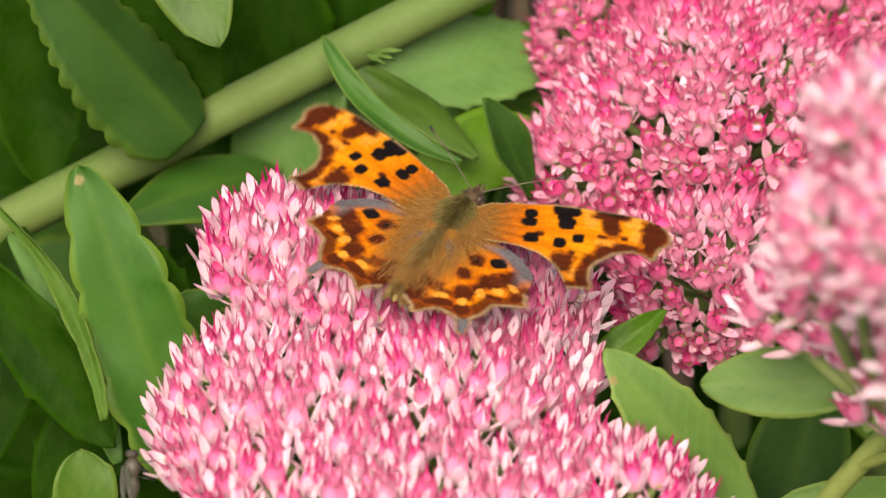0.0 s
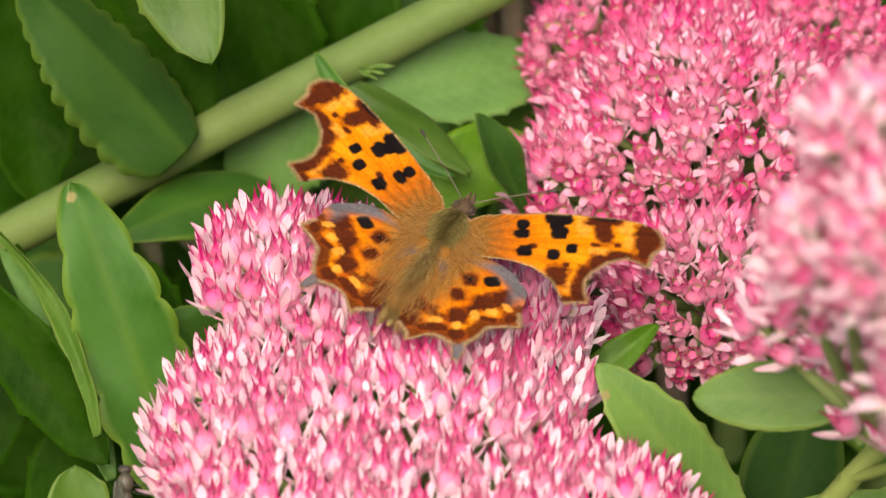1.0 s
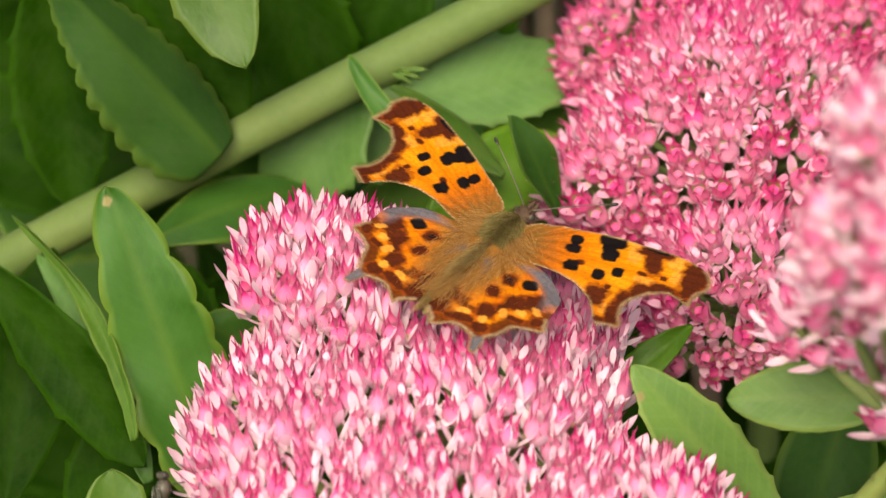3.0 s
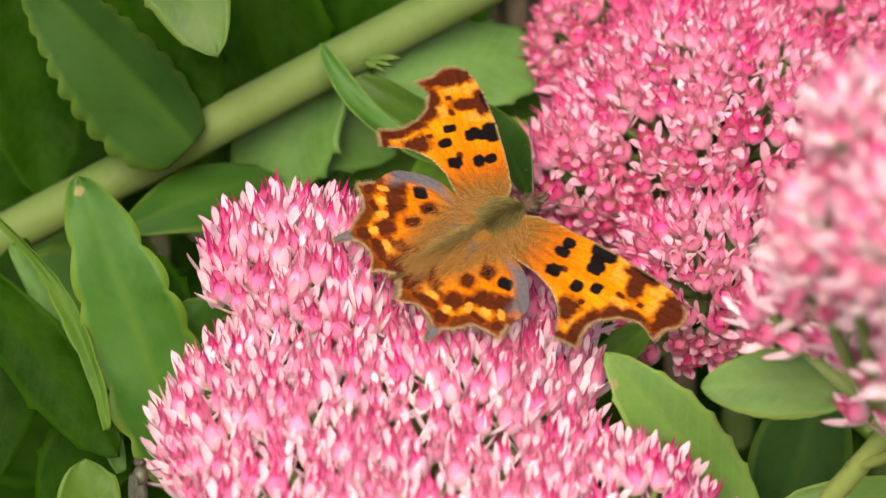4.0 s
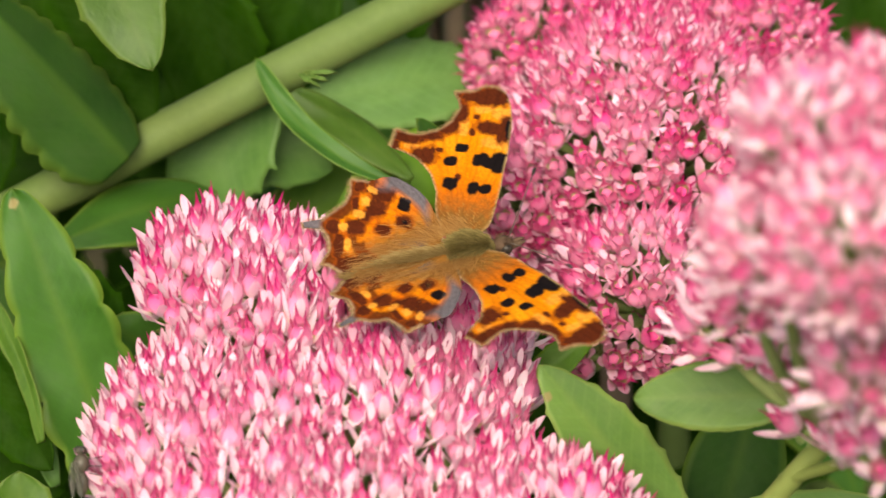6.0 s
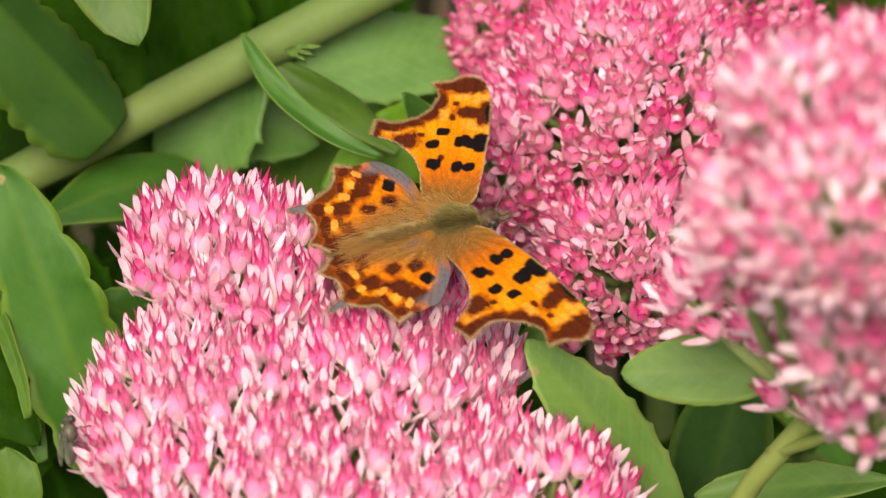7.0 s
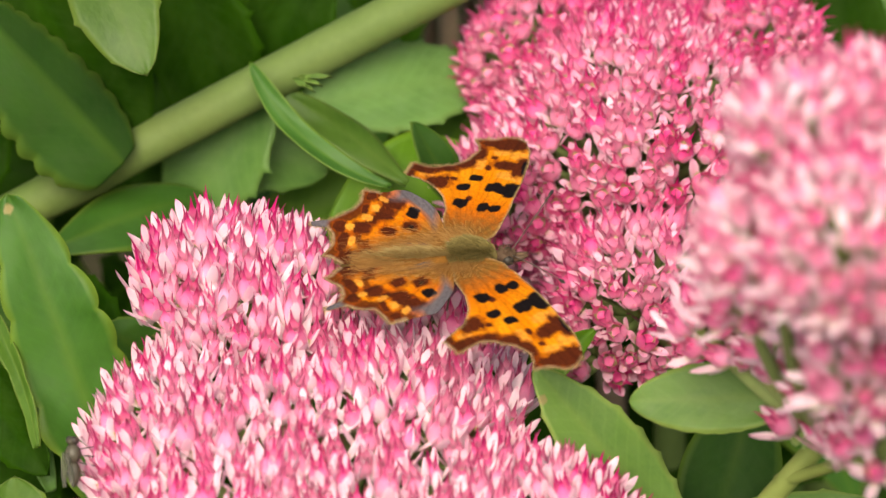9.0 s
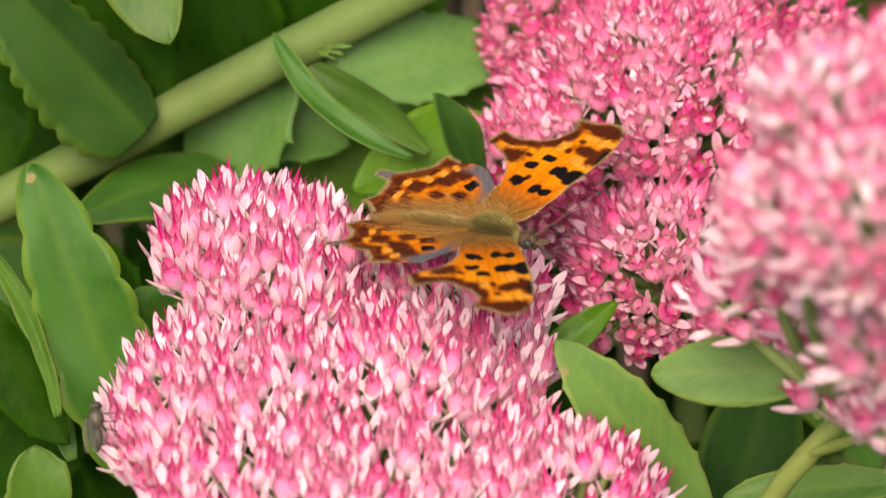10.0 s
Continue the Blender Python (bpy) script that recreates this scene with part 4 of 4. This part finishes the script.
tagged(mesh_object("hair", *fur(spots_on((0, 7.3, 0.1), 2.8, 1.25, 1.2, 0, 0, 160, 5), 0.8, 0.3, 6), FUR_GREY, head, smooth=False), kind="stuff")
for s in (-1, 1):
    mesh_object("eye", *spindle((s * 1.05, 7.6, 0.15), 1.5, 0.55, 0.75, n=8, sides=10), DARK_HORN, head, "dark round eye")
    mesh_object("palp", *tube([Vector((s * 0.35, 8.2, -0.1)) * MM, Vector((s * 0.4, 9.4, 0.1)) * MM, Vector((s * 0.3, 10.4, 0.4)) * MM],
                              [0.45 * MM, 0.4 * MM, 0.12 * MM], 7), FUR_GREY, head)
    line = bezier(Vector((s * 0.5, 8.2, 0.7)) * MM, Vector((s * 4.5, 11.0, 2.0)) * MM, Vector((s * 9.5, 14.0, 3.0)) * MM, 14)
    ant = mesh_object("antenna", *tube(line, [0.075 * MM] * 14, 6), HORN, butterfly, "thin banded antenna with a dark club")
    club = [line[-1] + (line[-1] - line[-2]) * q for q in (-0.35, 0.2, 0.75, 1.2)]
    mesh_object("club", *tube(club, [0.10 * MM, 0.22 * MM, 0.26 * MM, 0.10 * MM], 8), DARK_HORN, ant)
    for y, out, dy in ((4.6, 5.0, 3.0), (1.0, 5.6, -2.0)):
        knee = Vector((s * (out - 1.8), y + dy * 0.5, 0.2)) * MM
        leg_line = bezier(Vector((s * 1.2, y, -1.2)) * MM, knee, Vector((s * out, y + dy, -4.2)) * MM, 8)
        mesh_object("leg", *tube(leg_line, [0.22 * MM] * 5 + [0.14 * MM] * 3, 6), HORN, butterfly)

HINGE_FORE, HINGE_HIND = (1.8, 1.6, 1.2), (1.8, -0.6, 1.0)
wings = {}
for s, k in ((-1, "L"), (1, "R")):
    wings["F" + k] = wing("forewing", butterfly, s, FORE_EDGE, FORE_TO_MM, False, (7, 21), "orange forewing with black spots and hooked brown margin")
    wings["H" + k] = wing("hindwing", butterfly, s, HIND_EDGE, HIND_TO_MM, True, (6, 19), "orange hindwing with brown scalloped margin and tail")
    rr = random.Random(40 + s)
    spots = []
    for _ in range(900):
        x, y = abs(rr.gauss(0, 1.7)), rr.gauss(-0.5, 1.5)
        spots.append((Vector((s * x, y, 0.15)) * MM, Vector((s * 0.9, -0.3, 0.15))))
    tagged(mesh_object("hair", *fur(spots, 1.7, -0.3, 70 + s, 0.012), FUR_TAWNY, wings["F" + k], smooth=False), kind="stuff")
    spots = []
    for _ in range(2200):
        x, y = abs(rr.gauss(0, 2.3)), rr.uniform(-11.5, 0.5)
        spots.append((Vector((s * x, y, 0.15 + 0.02 * abs(y))) * MM, Vector((s * 0.45, -1.0, 0.12))))
    tagged(mesh_object("hair", *fur(spots, 1.8, -0.4, 50 + s, 0.014), FUR_TAWNY, wings["H" + k], smooth=False), kind="stuff")


# ---------------------------------------------------------------- fly
fly = thing("fly", (-0.0404, -0.0225, 0.4325), "small grey fly clinging to the flower head's edge", "fly")
FLY = MM
MM = 0.00115
fly_thorax = mesh_object("thorax", *spindle((0, 1.0, 0), 2.4, 0.95, 0.95), FLY_GREY, fly, "grey bristly thorax")
mesh_object("abdomen", *spindle((0, -1.3, -0.1), 3.0, 0.95, 0.85, 0.25), FLY_GREY, fly)
fly_head = mesh_object("head", *spindle((0, 2.5, 0), 1.0, 0.8, 0.75), FLY_GREY, fly)
tagged(mesh_object("hair", *fur(spots_on((0, 0, 0), 4.8, 0.9, 0.9, 0.1, 0, 120, 9), 0.55, -0.5, 10, 0.02), DARK_HORN, fly_thorax, smooth=False), kind="stuff")
for s in (-1, 1):
    mesh_object("eye", *spindle((s * 0.5, 2.6, 0.1), 0.9, 0.4, 0.5, n=8, sides=8), DARK_HORN, fly_head)
    v, f = [], []
    for i in range(9):
        q = i / 8
        for c in (-1, 0, 1):
            for dz in (0.02, -0.02):
                w = 0.75 * math.sin(math.pi * (0.08 + 0.86 * q)) ** 0.7
                v.append(Vector((s * (0.4 + 0.4 * q) + c * w * 0.8, 1.2 - 4.0 * q, 0.8 + 0.25 * c * c - 0.4 * q + dz)) * MM)
    for i in range(8):
        for c in (0, 1):
            a = 6 * i + 2 * c
            f += [(a, a + 2, a + 8, a + 6), (a + 1, a + 7, a + 9, a + 3)]
    mesh_object("wing", v, f, FLY_WING, fly, "clear grey wing")
    for y in (1.6, 0.8, 0.0):
        line = bezier(Vector((s * 0.6, y, -0.5)) * MM, Vector((s * 1.8, y, 0.1)) * MM, Vector((s * 2.2, y * 1.4 - 0.4, -1.5)) * MM, 6)
        mesh_object("leg", *tube(line, [0.08 * MM] * 6, 5), DARK_HORN, fly)


MM = FLY


# ---------------------------------------------------------------- what moves
FLAP = {
    "FL": [(0.0, 1.2, -0.1), (0.5, 22.3, 7.8), (1.0, 8.4, 4.6), (1.5, 2.3, 0.5), (2.0, -0.6, -0.3), (2.2, 10.4, 3.3), (3.3, -5.6, 4.6), (3.5, -9.6, -3.0), (4.0, -4.5, 1.9), (4.5, 14.6, 0.7), (5.0, 2.1, -0.2), (5.5, 7.2, 0.0), (6.0, 9.9, 1.3), (6.2, 0.3, -0.1), (7.3, 0.6, -0.6), (7.5, 2.9, 0.1), (8.0, 1.8, -2.4), (8.5, 1.0, -1.9), (9.0, -1.7, -3.8), (9.5, -2.0, 3.0), (10.0, 7.0, -1.9)],
    "FR": [(0.0, 2.0, 0.8), (0.5, 19.0, 4.0), (1.0, 8.8, 2.1), (1.5, 1.5, 2.9), (2.0, 0.3, 2.9), (2.2, 10.6, 2.5), (3.3, -3.0, 0.3), (3.5, -2.7, 0.6), (4.0, -3.6, 2.5), (4.5, 15.1, 7.3), (5.0, 4.8, 6.1), (5.5, 9.3, 5.7), (6.0, 9.0, 4.7), (6.2, 0.6, 3.8), (7.3, 3.8, 3.1), (7.5, 3.1, 2.9), (8.0, 2.5, 5.0), (8.5, 0.3, 4.9), (9.0, 2.5, 5.6), (9.5, 1.0, 1.0), (10.0, 10.7, 4.1)],
    "HL": [(0.0, 0.0, -14.4), (0.5, 23.1, -11.5), (1.0, 6.4, -12.9), (1.5, -0.0, -15.5), (2.0, -0.2, -19.1), (2.2, 4.9, -14.3), (3.3, -1.6, -19.8), (3.5, -0.5, -27.1), (4.0, -0.7, -21.0), (4.5, 14.9, -19.1), (5.0, 2.4, -21.0), (5.5, 7.8, -21.0), (6.0, 10.0, -19.8), (6.2, -0.5, -20.9), (7.3, 1.6, -21.8), (7.5, 1.8, -20.7), (8.0, 1.3, -23.3), (8.5, 0.6, -22.6), (9.0, 2.0, -24.0), (9.5, -4.0, -16.0), (10.0, 3.6, -17.9)],
    "HR": [(0.0, 0.2, -16.1), (0.5, 17.6, -14.1), (1.0, 8.4, -16.6), (1.5, 0.7, -15.2), (2.0, 0.4, -15.2), (2.2, 9.1, -16.5), (3.3, -2.2, -19.9), (3.5, -4.9, -16.9), (4.0, -0.8, -17.9), (4.5, 16.8, -14.8), (5.0, 7.2, -13.7), (5.5, 8.4, -14.5), (6.0, 9.6, -17.3), (6.2, 1.4, -16.7), (7.3, 3.3, -18.5), (7.5, 2.0, -19.0), (8.0, 2.8, -16.5), (8.5, 1.9, -16.8), (9.0, 6.2, -15.6), (9.5, 1.0, -21.0), (10.0, 10.4, -16.0)],
}


def wing_pose(key, raised, sweep):
    s = 1 if key[1] == "R" else -1
    x, y, z = HINGE_FORE if key[0] == "F" else HINGE_HIND
    return pose(s * x * MM, y * MM, z * MM) @ pose(0, 0, 0, 0, -s * raised, 0) @ pose(0, 0, 0, 0, 0, s * sweep)


def motions():
    walk(butterfly, [
    (0.0, pose(-0.00058, -0.00094, 0.45129, 0.8, 2.6, -27.8)),
    (0.5, pose(-0.00001, -0.00090, 0.45118, 13.0, 5.5, -31.7)),
    (1.0, pose(-0.00055, -0.00092, 0.45124, 7.4, 9.5, -25.5)),
    (1.5, pose(-0.00012, -0.00078, 0.45140, 7.2, 10.8, -27.9)),
    (2.0, pose(0.00012, -0.00083, 0.45136, 6.9, 12.2, -29.4)),
    (2.2, pose(0.00086, -0.00094, 0.45150, 7.5, 9.7, -32.0)),
    (3.3, pose(0.00267, -0.00079, 0.45158, 1.4, 3.7, -42.4)),
    (3.5, pose(0.00366, -0.00065, 0.45154, 0.6, 7.7, -49.9)),
    (4.0, pose(0.00478, -0.00026, 0.45196, 5.8, 10.9, -54.1)),
    (4.5, pose(0.00645, -0.00081, 0.45144, 1.6, 4.0, -71.2)),
    (5.0, pose(0.00822, -0.00154, 0.45051, 5.2, 6.9, -78.8)),
    (5.5, pose(0.00870, -0.00192, 0.45006, 5.7, 6.4, -79.1)),
    (6.0, pose(0.00883, -0.00158, 0.45046, 4.6, 2.0, -77.3)),
    (6.2, pose(0.00874, -0.00173, 0.45037, 4.6, 3.2, -77.4)),
    (7.3, pose(0.00887, -0.00162, 0.45068, 5.0, 4.1, -74.3)),
    (7.5, pose(0.00878, -0.00116, 0.45089, 4.7, 3.6, -72.1)),
    (8.0, pose(0.00868, -0.00111, 0.45094, 6.7, 5.0, -73.1)),
    (8.5, pose(0.00911, -0.00100, 0.45107, 5.5, 3.2, -75.5)),
    (9.0, pose(0.00966, -0.00153, 0.45041, 0.8, -2.7, -87.3)),
    (9.5, pose(0.00909, -0.00093, 0.45107, 0.4, -1.7, -88.5)),
    (10.0, pose(0.01002, -0.00177, 0.45016, 5.1, -8.5, -109.3)),
    ])
    for key, rows in FLAP.items():
        walk(wings[key], [(t, wing_pose(key, up, sweep)) for t, up, sweep in rows])
    clings = pose(0, 0, 0, 50, 0, 0) @ pose(0, 0, 0, 0, -50, 0)
    walk(fly, [(t, pose(*place) @ clings) for t, place in (
        (0.0, (-0.0419, -0.0314, 0.4344)), (1.0, (-0.0419, -0.0313, 0.4345)), (3.5, (-0.0417, -0.0316, 0.4342)), (4.5, (-0.0407, -0.0307, 0.4352)),
        (7.5, (-0.0401, -0.0285, 0.4378)), (9.0, (-0.0407, -0.0280, 0.4384)), (10.0, (-0.0405, -0.0277, 0.4388)))])


motions()
